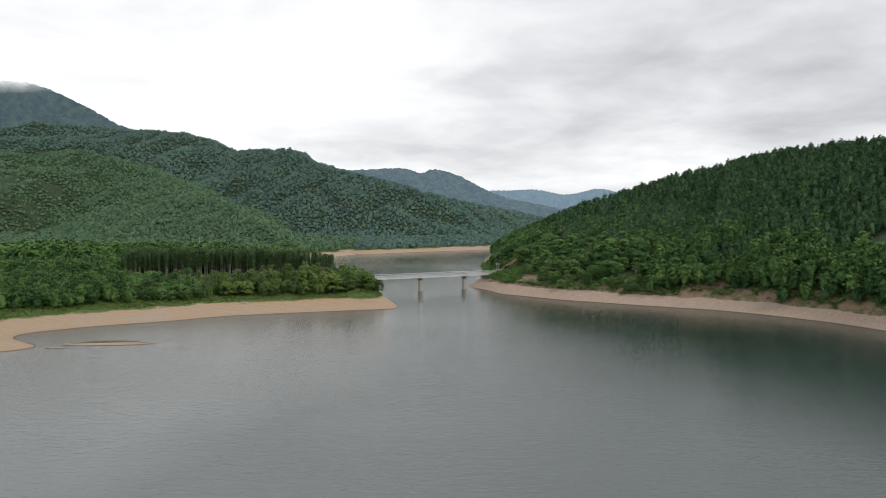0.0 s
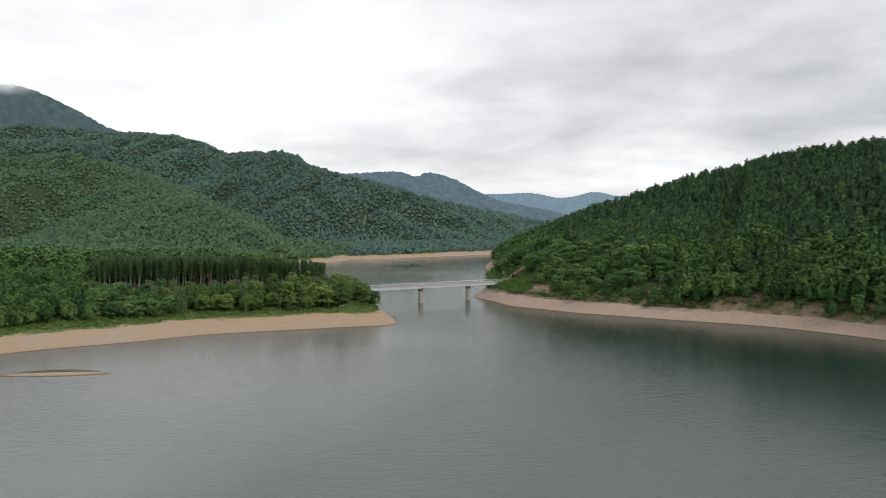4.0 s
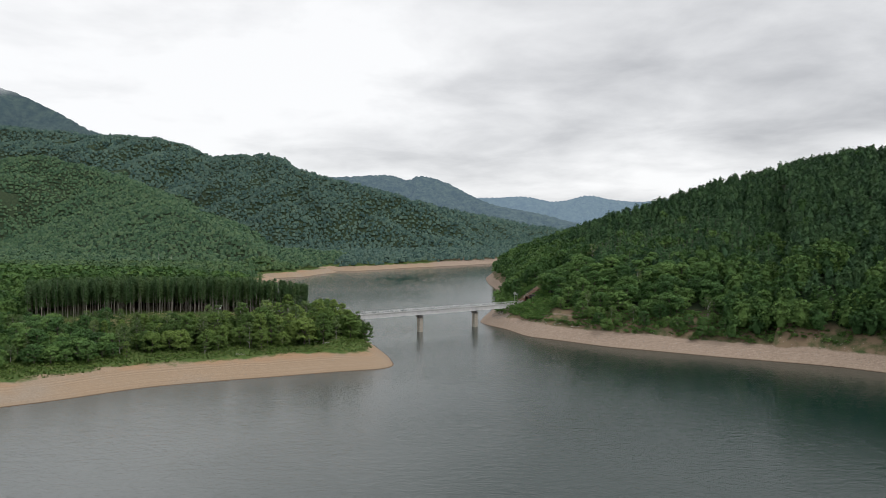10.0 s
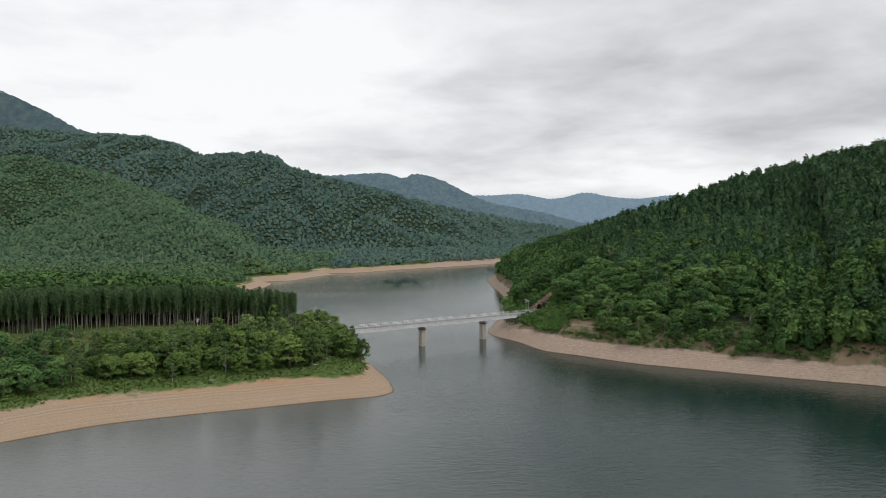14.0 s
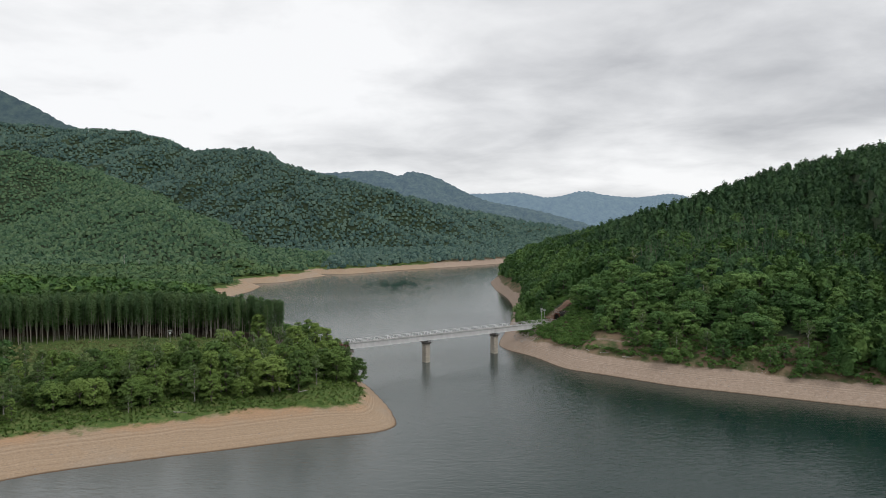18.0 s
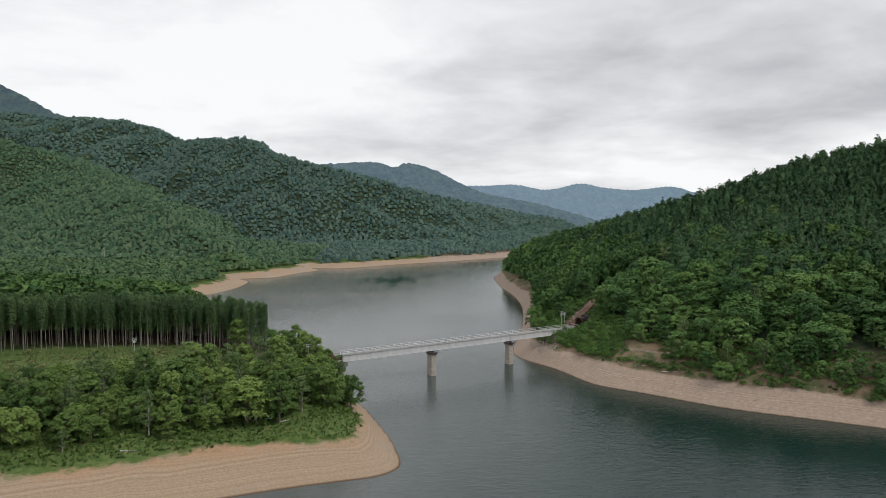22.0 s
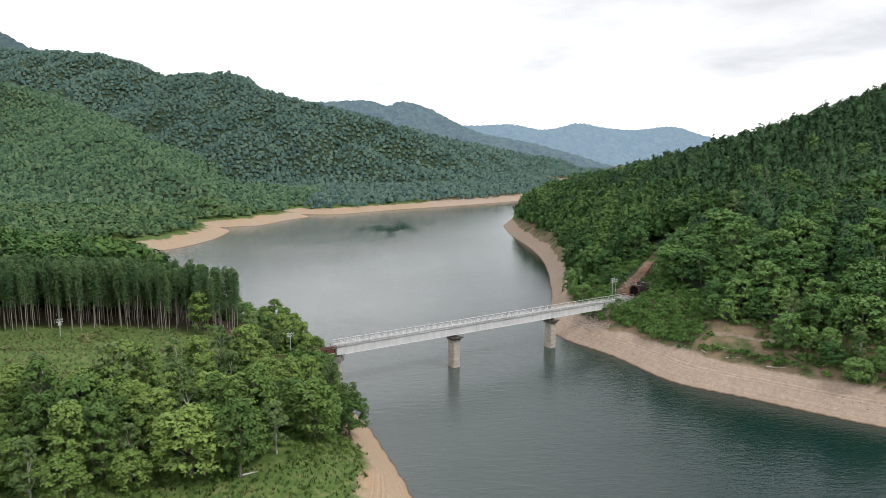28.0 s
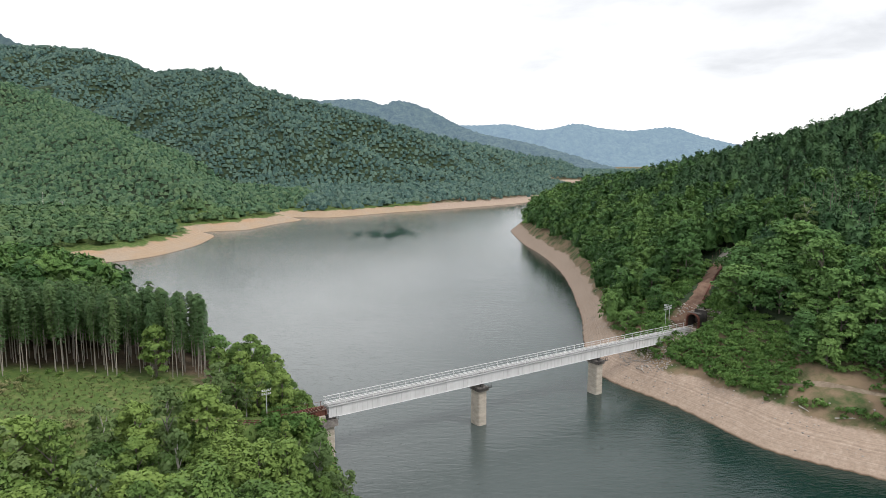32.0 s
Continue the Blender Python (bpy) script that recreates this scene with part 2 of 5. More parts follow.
dark_reflection = w.ramp(w.math("MULTIPLY", w.math("ADD", ln.outputs["Value"], w.math("MULTIPLY", w.noise(0.04, 5, 0.65, stretch=(1.8, 0.5, 1)), 3.4)), 0.25), (0.42, 1.0), (0.60, 0.0))
# bright sky and dark slope reflections are also put into this water colour
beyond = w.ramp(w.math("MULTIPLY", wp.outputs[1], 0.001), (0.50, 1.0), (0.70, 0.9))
w.colour(w.mix(w.math("MAXIMUM", w.math("MULTIPLY", w.math("MULTIPLY", silt_sheen, beyond), w.math("SUBTRACT", 1.0, dark_reflection)), w.math("MULTIPLY", w.ramp(w.math("MULTIPLY", wp.outputs[1], 0.001), (0.08, 1.0), (0.34, 0.0)), w.ramp(w.math("ADD", w.math("MULTIPLY", wp.outputs[0], 0.002), 0.5), (0.5, 1.0), (0.72, 0.45)))), (0.005, 0.024, 0.020), (0.140, 0.152, 0.150)))
calm = w.ramp(w.math("MULTIPLY", wp.outputs[1], 0.001), (0.49, 1.0), (0.60, 0.5))
lane = w.math("MULTIPLY", w.math("MULTIPLY", w.math("MULTIPLY", lane, calm), w.math("SUBTRACT", 1.0, w.math("MULTIPLY", dark_reflection, 0.65))), w.ramp(w.math("ADD", w.math("MULTIPLY", wp.outputs[0], 0.002), 0.5), (0.50, 1.0), (0.66, 0.55)))
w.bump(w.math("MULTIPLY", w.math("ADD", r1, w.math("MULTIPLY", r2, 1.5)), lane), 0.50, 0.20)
w.link(w.ramp(lane, (0.3, 0.03), (1.0, 0.06)), w.b.inputs["Roughness"])


def plain(name, c1, c2, rough=0.7, metal=0.0, scale=0.6, bumps=0.25, stretch=None):
    m = Mat(name, rough, metal, 0.35)
    m.colour(m.mix(m.ramp(m.noise(scale, 6.0, 0.65, stretch=stretch), (0.35, 0.0), (0.65, 1.0)), c1, c2))
    m.bump(m.noise(scale * 12, 3.0), bumps, 0.02)
    return m


M_STEEL = plain("grey_painted_steel", (0.55, 0.55, 0.55), (0.66, 0.66, 0.66), 0.55, 0.0, 0.5, 0.1, (1, 1, 0.2))
M_RAIL = plain("pale_grey_rail_steel", (0.54, 0.54, 0.54), (0.66, 0.66, 0.65), 0.5)
M_DECK = plain("weathered_deck_plate", (0.22, 0.22, 0.215), (0.32, 0.32, 0.31), 0.75)
M_CONC = plain("weathered_concrete", (0.34, 0.30, 0.25), (0.52, 0.47, 0.40), 0.9, 0.0, 0.5, 0.4, (1, 1, 2.5))
M_CONC_DARK = plain("stained_concrete_cap", (0.10, 0.09, 0.085), (0.24, 0.22, 0.20), 0.9)
M_RUST = plain("rusty_red_steel", (0.090, 0.034, 0.026), (0.180, 0.072, 0.050), 0.8, 0.0, 0.9)
M_DARK = plain("dark_iron", (0.035, 0.035, 0.035), (0.09, 0.08, 0.075), 0.7)
# near-black: the darkness inside the tunnel is put into this colour
M_TUNNEL = plain("tunnel_shade_lining", (0.03, 0.028, 0.026), (0.06, 0.055, 0.05), 0.95)
M_SOIL = plain("bare_reddish_soil", (0.13, 0.075, 0.052), (0.24, 0.155, 0.112), 0.95, 0.0, 0.4, 0.6)
M_MUD = plain("dark_weedy_mud", (0.060, 0.062, 0.036), (0.110, 0.100, 0.062), 0.8, 0.0, 0.5, 0.5)
M_PATH = plain("trodden_bank_earth", (0.170, 0.130, 0.095), (0.270, 0.215, 0.160), 0.95, 0.0, 0.7, 0.5)
M_ROAD = plain("pale_gravel_road", (0.21, 0.19, 0.165), (0.32, 0.295, 0.26), 0.95, 0.0, 0.6, 0.5)
M_ROCK = plain("grey_rubble_stone", (0.24, 0.215, 0.195), (0.42, 0.38, 0.34), 0.95, 0.0, 0.8, 0.6)
M_MAST = plain("galvanised_mast_steel", (0.45, 0.48, 0.47), (0.60, 0.62, 0.60), 0.5, 0.3)
M_SLEEPER = plain("old_timber_sleeper", (0.11, 0.075, 0.055), (0.22, 0.16, 0.12), 0.95)


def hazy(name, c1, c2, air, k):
    """Backdrop hills so far away that air veils them; the haze is painted in as emission."""
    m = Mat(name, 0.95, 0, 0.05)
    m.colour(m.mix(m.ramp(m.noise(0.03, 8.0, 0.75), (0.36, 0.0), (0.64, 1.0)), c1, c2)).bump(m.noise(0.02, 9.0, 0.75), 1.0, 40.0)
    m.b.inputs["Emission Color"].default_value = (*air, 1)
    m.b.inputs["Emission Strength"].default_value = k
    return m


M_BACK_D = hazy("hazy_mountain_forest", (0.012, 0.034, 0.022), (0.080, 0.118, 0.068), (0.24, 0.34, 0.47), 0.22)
# its top goes into the low cloud
mb = M_BACK_D
mz = mb.node("ShaderNodeSeparateXYZ")
mb.link(mb.pos(), mz.inputs[0])
veil = mb.ramp(mb.math("MULTIPLY", mb.math("ADD", mz.outputs[2], mb.math("MULTIPLY", mb.noise(0.006, 4.0, 0.6), 120.0)), 0.001), (0.655, 0.0), (0.735, 0.92))
clear = mb.node("ShaderNodeBsdfTransparent")
mixc = mb.node("ShaderNodeMixShader")
mb.link(veil, mixc.inputs[0])
mb.link(mb.b.outputs[0], mixc.inputs[1])
mb.link(clear.outputs[0], mixc.inputs[2])
mb.link(mixc.outputs[0], mb.t.nodes["Material Output"].inputs[0])
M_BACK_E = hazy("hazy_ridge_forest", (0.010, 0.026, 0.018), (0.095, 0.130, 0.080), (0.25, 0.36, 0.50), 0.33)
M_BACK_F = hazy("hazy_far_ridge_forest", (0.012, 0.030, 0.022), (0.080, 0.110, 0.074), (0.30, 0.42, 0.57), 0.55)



# ---- mesh helpers ----
def mesh_np(name, verts, faces, mat=None, normals=None, smooth=False):
    """A mesh from arrays; faces is (n, 3) or (n, 4)."""
    verts = np.asarray(verts, np.float32).reshape(-1, 3)
    faces = np.asarray(faces, np.int32)
    if normals is not None:
        # turn faces that look against their soft normals
        tri = verts[faces[:, :3]]
        fn = np.cross(tri[:, 1] - tri[:, 0], tri[:, 2] - tri[:, 0])
        wrong = (fn * np.asarray(normals, np.float32).reshape(-1, 3)[faces].sum(1)).sum(1) < 0
        faces = np.where(wrong[:, None], faces[:, ::-1], faces)
    me = bpy.data.meshes.new(name)
    n, k = faces.shape
    me.vertices.add(len(verts))
    me.vertices.foreach_set("co", verts.ravel())
    me.loops.add(n * k)
    me.loops.foreach_set("vertex_index", faces.ravel())
    me.polygons.add(n)
    me.polygons.foreach_set("loop_start", np.arange(0, n * k, k, dtype=np.int32))
    if smooth or normals is not None:
        me.polygons.foreach_set("use_smooth", np.ones(n, bool))
    else:
        me.polygons.foreach_set("use_smooth", np.zeros(n, bool))
    me.update(calc_edges=True)
    if normals is not None:
        me.normals_split_custom_set_from_vertices(np.asarray(normals, np.float32).reshape(-1, 3).tolist())
    if mat:
        me.materials.append(mat.m)
    return me


def part(name, me, parent, label="", at=None):
    ob = new(name, me)
    ob.parent = parent
    if at is not None:
        ob.matrix_basis = at
    if label:
        ob["label"] = label
    return ob


def thing(name, label, category, group="", kind="", at=None):
    ob = new(name)
    ob.empty_display_size = 0.5
    if at is not None:
        ob.matrix_basis = at
    return tagged(ob, label, category, group, kind)


def bm_mesh(name, bm, mat):
    me = bpy.data.meshes.new(name)
    bm.to_mesh(me)
    bm.free()
    me.materials.append(mat.m)
    return me


def box_mesh(name, sx, sy, sz, mat, bevel=0.02, z0=None):
    """A bevelled box centred on x and y; its foot at z0 (or centred)."""
    bm = bmesh.new()
    bmesh.ops.create_cube(bm, size=1, matrix=Matrix.Diagonal((sx, sy, sz, 1)))
    if bevel:
        bmesh.ops.bevel(bm, geom=bm.edges[:], offset=bevel, segments=1, affect="EDGES")
    if z0 is not None:
        bmesh.ops.translate(bm, verts=bm.verts, vec=(0, 0, z0 + sz / 2))
    return bm_mesh(name, bm, mat)


def tube(bm, pts, radii, sides=6):
    """A tapered tube along points, added to a bmesh."""
    rings = []
    for i, (p, r) in enumerate(zip(pts, radii)):
        p = Vector(p)
        d = (Vector(pts[min(i + 1, len(pts) - 1)]) - Vector(pts[max(i - 1, 0)])).normalized()
        s = d.orthogonal().normalized()
        u = d.cross(s)
        rings.append([bm.verts.new(p + (s * math.cos(q) + u * math.sin(q)) * r) for q in (2 * math.pi * k / sides for k in range(sides))])
    for r0, r1 in zip(rings, rings[1:]):
        for k in range(sides):
            bm.faces.new((r0[k], r0[(k + 1) % sides], r1[(k + 1) % sides], r1[k]))
    bm.faces.new(rings[-1])
    bm.faces.new(rings[0][::-1])


# ---- the plan: shorelines at the drawn-down water level, ridges ----
def smooth_line(pts, n=6):
    """A Catmull-Rom line through plan points."""
    p = np.array(pts, float)
    p = np.vstack([2 * p[0] - p[1], p, 2 * p[-1] - p[-2]])
    out = []
    for i in range(1, len(p) - 2):
        for t in np.arange(n) / n:
            a, b, c, d = p[i - 1:i + 3]
            out.append(0.5 * (2 * b + (c - a) * t + (2 * a - 5 * b + 4 * c - d) * t * t + (3 * b - a - 3 * c + d) * t ** 3))
    out.append(p[-2])
    return np.array(out)


SHORE_LEFT = smooth_line([
    (-1300, -500), (-800, 60), (-500, 185), (-330, 238), (-240, 258), (-190, 277), (-178, 290), (-189, 301), (-201, 312),
    (-202, 325), (-183, 344), (-150, 365), (-124, 385), (-97, 396), (-80, 402), (-58, 410), (-44, 414.5), (-34, 417.5),
    (-29, 423), (-29, 430), (-32, 445), (-37, 462), (-43, 480), (-50, 494), (-56, 506), (-60, 522), (-72, 550), (-100, 592),
    (-160, 645), (-225, 695), (-268, 735), (-258, 762), (-229, 772), (-199, 793), (-184, 846), (-184, 895), (-188, 918), (-203, 938),
    (-188, 948), (-170, 958), (-153, 1009), (-136, 1046), (-150, 1074), (-128, 1072), (-104, 1076), (-44, 1135), (28, 1190), (116, 1272), (160, 1330), (229, 1446), (290, 1620), (320, 1800), (340, 2000)])
SHORE_RIGHT = smooth_line([
    (420, 2000), (400, 1800), (385, 1640), (350, 1450), (280, 1260), (180, 1110), (100, 1015), (66, 965), (58, 930), (55, 860),
    (56, 810), (55, 750), (48, 690), (37, 630), (29, 597), (23, 566), (26, 550), (36, 532), (45, 507), (60, 492.5), (73, 480), (84, 470.5), (104, 458.5), (128, 444),
    (150, 432), (176, 417), (206, 385), (226, 350), (262, 250), (330, 100), (420, -200), (450, -500)])
LAND = [np.vstack([SHORE_LEFT, [(3600, 2000), (3600, 5400), (-3600, 5400), (-3600, -500)]]),
        np.vstack([SHORE_RIGHT, [(3600, -500), (3600, 2000)]]),
        np.array([(-3600, -500), (-1300, -500), (-900, -900), (100, -900), (450, -500), (3600, -500), (3600, -2600), (-3600, -2600)], float)]


def signed(poly, x, y, closed=True):
    """Distance to a plan polygon, positive inside."""
    a = poly
    b = np.roll(poly, -1, axis=0)
    best = np.full(x.shape, 1e12)
    inside = np.zeros(x.shape, bool)
    for (ax, ay), (bx, by) in zip(a, b):
        dx, dy = bx - ax, by - ay
        t = np.clip(((x - ax) * dx + (y - ay) * dy) / max(dx * dx + dy * dy, 1e-9), 0, 1)
        best = np.minimum(best, (x - ax - t * dx) ** 2 + (y - ay - t * dy) ** 2)
        if ay != by:
            inside ^= ((ay > y) != (by > y)) & (x < (bx - ax) * (y - ay) / (by - ay) + ax)
    d = np.sqrt(best)
    return np.where(inside, d, -d)


def near_line(pts, x, y):
    """Distance to a plan line and the height along it."""
    best, zz = np.full(x.shape, 1e12), np.zeros(x.shape)
    for (ax, ay, az), (bx, by, bz) in zip(pts, pts[1:]):
        dx, dy = bx - ax, by - ay
        t = np.clip(((x - ax) * dx + (y - ay) * dy) / (dx * dx + dy * dy), 0, 1)
        d = (x - ax - t * dx) ** 2 + (y - ay - t * dy) ** 2
        k = d < best
        best = np.where(k, d, best)
        zz = np.where(k, az + t * (bz - az), zz)
    return np.sqrt(best), zz


RIDGE_A = [(80, 985, 24), (126, 912, 41), (118, 800, 47), (139, 747, 60), (153, 692, 68), (202, 692, 84), (240, 700, 95), (302, 715, 109),
           (335, 650, 117), (380, 560, 120), (430, 430, 114), (480, 300, 104), (560, 100, 98)]
RIDGE_B = [(-1500, 1900, 250), (-1163, 1935, 235), (-1060, 1965, 258), (-913, 2000, 212), (-732, 1842, 162), (-492, 1414, 98),
           (-380, 1251, 66), (-278, 1090, 42), (-225, 1010, 24)]
RIDGE_C = [(-1500, 2500, 412), (-1125, 2400, 367), (-885, 2281, 347), (-766, 2218, 315), (-659, 2155, 268), (-549, 2046, 262), (-448, 1989, 257),
           (-366, 1877, 215), (-253, 1763, 180), (-157, 1702, 153), (-48, 1690, 124), (73, 1830, 98), (235, 2069, 72), (451, 2355, 48)]
RIDGES = (RIDGE_A, RIDGE_B, RIDGE_C)
TRACK = [(-58, 501.3, 11.7), (-62, 500.2, 11.7), (-70, 498.8, 11.7), (-90, 501, 11.8), (-130, 505, 12), (-175, 497, 12.2), (-230, 478, 12.3), (-320, 450, 13)]
PORTAL = [(50, 562.4, 11.6), (56, 565.9, 12.0), (58.6, 567.3, 17.6), (75, 576.6, 21)]


def fbm(x, y, scale, seed, octaves=4):
    """Smooth value noise from summed turned sines, about -1 to 1."""
    rs = np.random.RandomState(seed)
    out, amp, f = np.zeros(x.shape), 1.0, 1.0 / scale
    for _ in range(octaves):
        for _ in range(3):
            an, ph = rs.uniform(0, 2 * np.pi, 2)
            out += amp / 3 * np.sin(2 * np.pi * f * (x * np.cos(an) + y * np.sin(an)) + ph + 1.7 * np.sin(2 * np.pi * f * 0.6 * (y * np.cos(an) - x * np.sin(an)) + ph * 3))
        amp, f = amp * 0.5, f * 2.1
    return out


def shore_distance(x, y):
    d = np.max([signed(p, x, y) for p in LAND], axis=0)
    # the bank is steeper along the inner side of the point
    steep = np.clip((y - 424) / 22, 0, 1) * np.clip((540 - y) / 20, 0, 1) * np.clip((x + 78) / 22, 0, 1) * (x < -12)
    return np.where(d > 0, d * (1 + 1.3 * steep), d)


def rises(x, y, ds):
    """What each ridge adds to the ground, with spurs and gullies down its sides."""
    out = []
    for i, ridge in enumerate(RIDGES):
        d, zr = near_line(ridge, x, y)
        q = np.clip(ds, 0, None) / (np.clip(ds, 0, None) + d + 1e-6)
        relief = 0.10 * fbm(x, y, 240, 11, 4) if i == 0 else 0.24 * fbm(x, y, 430, 11 + i, 4) + 0.16 - 0.50 * np.exp(-(fbm(x, y, 380, 31 + i, 2) / 0.26) ** 2)
        spur = 1 + relief * np.clip((1 - q) * 3, 0, 1) * np.clip(zr / 60, 0, 1)
        rise = np.minimum((zr - 12) * q ** (0.9 if i == 0 else 1.0), zr - 12 - (0.2, 0.42, 0.55)[i] * d)
        out.append(rise * spur)
    return np.array(out)


def height(x, y, ds=None):
    x, y = np.asarray(x, float), np.asarray(y, float)
    ds = shore_distance(x, y) if ds is None else ds
    ds = ds + 1.3 * fbm(x, y, 45, 3, 3) * np.clip(np.abs(ds) / 6, 0, 1)
    z = np.interp(ds, [-400, -20, 0, 17, 30, 60, 100, 400], [-40, -7, 0, 5.2, 7.4, 9.8, 11.2, 12])
    z = z + np.maximum(rises(x, y, ds).max(axis=0), 0)
    back = np.clip((-700 - y) / 800, 0, 1) * 110
    z = z + back * np.clip(ds / 200, 0, 1)
    # the old railway bed and the approach to the tunnel
    for line, wide in ((TRACK, 3.2), (PORTAL, 3.4)):
        d, zt = near_line(line, x, y)
        k = np.clip((d - wide) / 7.0, 0, 1)
        z = np.where(ds > -2, z * k + np.where(d < 25, zt - 0.25, z) * (1 - k), z)
    return z


def grown(start, step, grow, stop):
    out, v = [], start
    while abs(v) < stop:
        out.append(v)
        v += step
        step *= grow
    return out


gx = np.concatenate([[-v for v in grown(260, 4, 1.075, 3600)][::-1], np.arange(-258, 259, 2.0), grown(260, 4, 1.075, 3600)])
gy = np.concatenate([[262 - v for v in grown(2, 4, 1.09, 2800)][::-1], np.arange(262, 640, 2.5), np.arange(640, 1000, 6.0),
                     [1000 + v for v in grown(0, 7, 1.035, 4400)]])
GX, GY = np.meshgrid(gx, gy)
GD = shore_distance(GX, GY)
GZ = height(GX, GY, GD)
nx, ny = len(gx), len(gy)
idx = np.arange(nx * ny).reshape(ny, nx)
quads = np.stack([idx[:-1, :-1], idx[:-1, 1:], idx[1:, 1:], idx[1:, :-1]], -1).reshape(-1, 4)
ground = new("ground", mesh_np("ground", np.stack([GX, GY, GZ], -1), quads, M_GROUND, smooth=True))
tagged(ground, "sandy reservoir shore rising into grassy and wooded ground", "ground", kind="structure")


def z_at(x, y):
    """Ground height by bilinear look-up in the sheet."""
    x, y = np.asarray(x, float), np.asarray(y, float)
    i = np.clip(np.searchsorted(gx, x) - 1, 0, nx - 2)
    j = np.clip(np.searchsorted(gy, y) - 1, 0, ny - 2)
    u, v = (x - gx[i]) / (gx[i + 1] - gx[i]), (y - gy[j]) / (gy[j + 1] - gy[j])
    return (GZ[j, i] * (1 - u) + GZ[j, i + 1] * u) * (1 - v) + (GZ[j + 1, i] * (1 - u) + GZ[j + 1, i + 1] * u) * v


def d_at(x, y):
    i = np.clip(np.searchsorted(gx, x) - 1, 0, nx - 2)
    j = np.clip(np.searchsorted(gy, y) - 1, 0, ny - 2)
    return GD[j, i]


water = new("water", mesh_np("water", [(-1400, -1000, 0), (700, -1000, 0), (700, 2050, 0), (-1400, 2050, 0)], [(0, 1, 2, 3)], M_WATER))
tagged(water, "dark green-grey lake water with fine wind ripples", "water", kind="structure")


# ---- far hills ----
def backdrop(name, nodes, depth, mat, label, seed):
    """A far range: a ridge line with slopes before and behind it."""
    nodes = smooth_line(nodes, 16)
    rows = []
    for k, q in enumerate(np.linspace(-1, 0.5, 40)):
        fall = (1 - abs(q)) if q < 0 else (1 - q)
        for x, y, z in nodes:
            xx, yy = x * (1 + 0.02 * q), y + depth * q
            zz = z * fall ** 1.15
            zz *= 1 + (0.22 * fbm(np.array([xx]), np.array([yy]), 500, seed, 5)[0] - 0.34 * math.exp(-(fbm(np.array([xx]), np.array([yy]), 420, seed + 5, 2)[0] / 0.16) ** 2)) * min(1, abs(q) * 4.0)
            zz += 4 * fbm(np.array([xx]), np.array([yy]), 30, seed + 1, 3)[0]
            rows.append((xx, yy, zz - 8))
    m = len(nodes)
    ii = np.arange(40 * m).reshape(40, m)
    q4 = np.stack([ii[:-1, :-1], ii[:-1, 1:], ii[1:, 1:], ii[1:, :-1]], -1).reshape(-1, 4)
    ob = new(name, mesh_np(name, rows, q4, mat, smooth=True))
    return tagged(ob, label, "hills", kind="structure")


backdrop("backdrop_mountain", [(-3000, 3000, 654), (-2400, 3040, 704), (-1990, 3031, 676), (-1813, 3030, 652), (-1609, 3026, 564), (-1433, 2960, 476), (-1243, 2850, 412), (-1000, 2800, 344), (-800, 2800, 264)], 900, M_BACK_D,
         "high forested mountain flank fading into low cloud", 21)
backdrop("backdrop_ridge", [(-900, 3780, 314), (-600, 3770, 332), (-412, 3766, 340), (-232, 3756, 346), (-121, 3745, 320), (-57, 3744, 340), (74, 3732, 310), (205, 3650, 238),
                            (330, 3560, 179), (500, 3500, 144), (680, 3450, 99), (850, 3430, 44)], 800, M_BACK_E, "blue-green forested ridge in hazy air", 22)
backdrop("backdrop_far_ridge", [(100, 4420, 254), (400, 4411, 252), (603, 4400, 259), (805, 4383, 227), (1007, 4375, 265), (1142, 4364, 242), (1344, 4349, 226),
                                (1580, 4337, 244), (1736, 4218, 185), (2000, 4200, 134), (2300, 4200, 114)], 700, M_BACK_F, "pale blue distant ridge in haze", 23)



# ---- trees ----
rng = np.random.RandomState(7)


def lobes_for(r, h0, h1, n, seed):
    """Centres and radii of the leaf masses of a crown."""
    rs = np.random.RandomState(seed)
    out = []
    wave, ph = rs.uniform(0.08, 0.22), rs.uniform(0, 6.28)
    for _ in range(n):
        t = 1 - rs.uniform(0, 1) ** 1.25
        z = h0 + (h1 - h0) * t
        an, k = rs.uniform(0, 2 * np.pi), rs.uniform(0.62, 1.0)
        wide = r * 0.86 * math.sqrt(max(0.0, 1 - (abs(t - 0.36) / 0.66) ** 2.2)) * (1 + wave * math.sin(2 * an + ph) + 0.12 * math.sin(5 * an + 9 * t + ph))
        out.append((wide * k * math.cos(an), wide * k * math.sin(an), z, r * rs.uniform(0.22, 0.40)))
    return np.array(out)


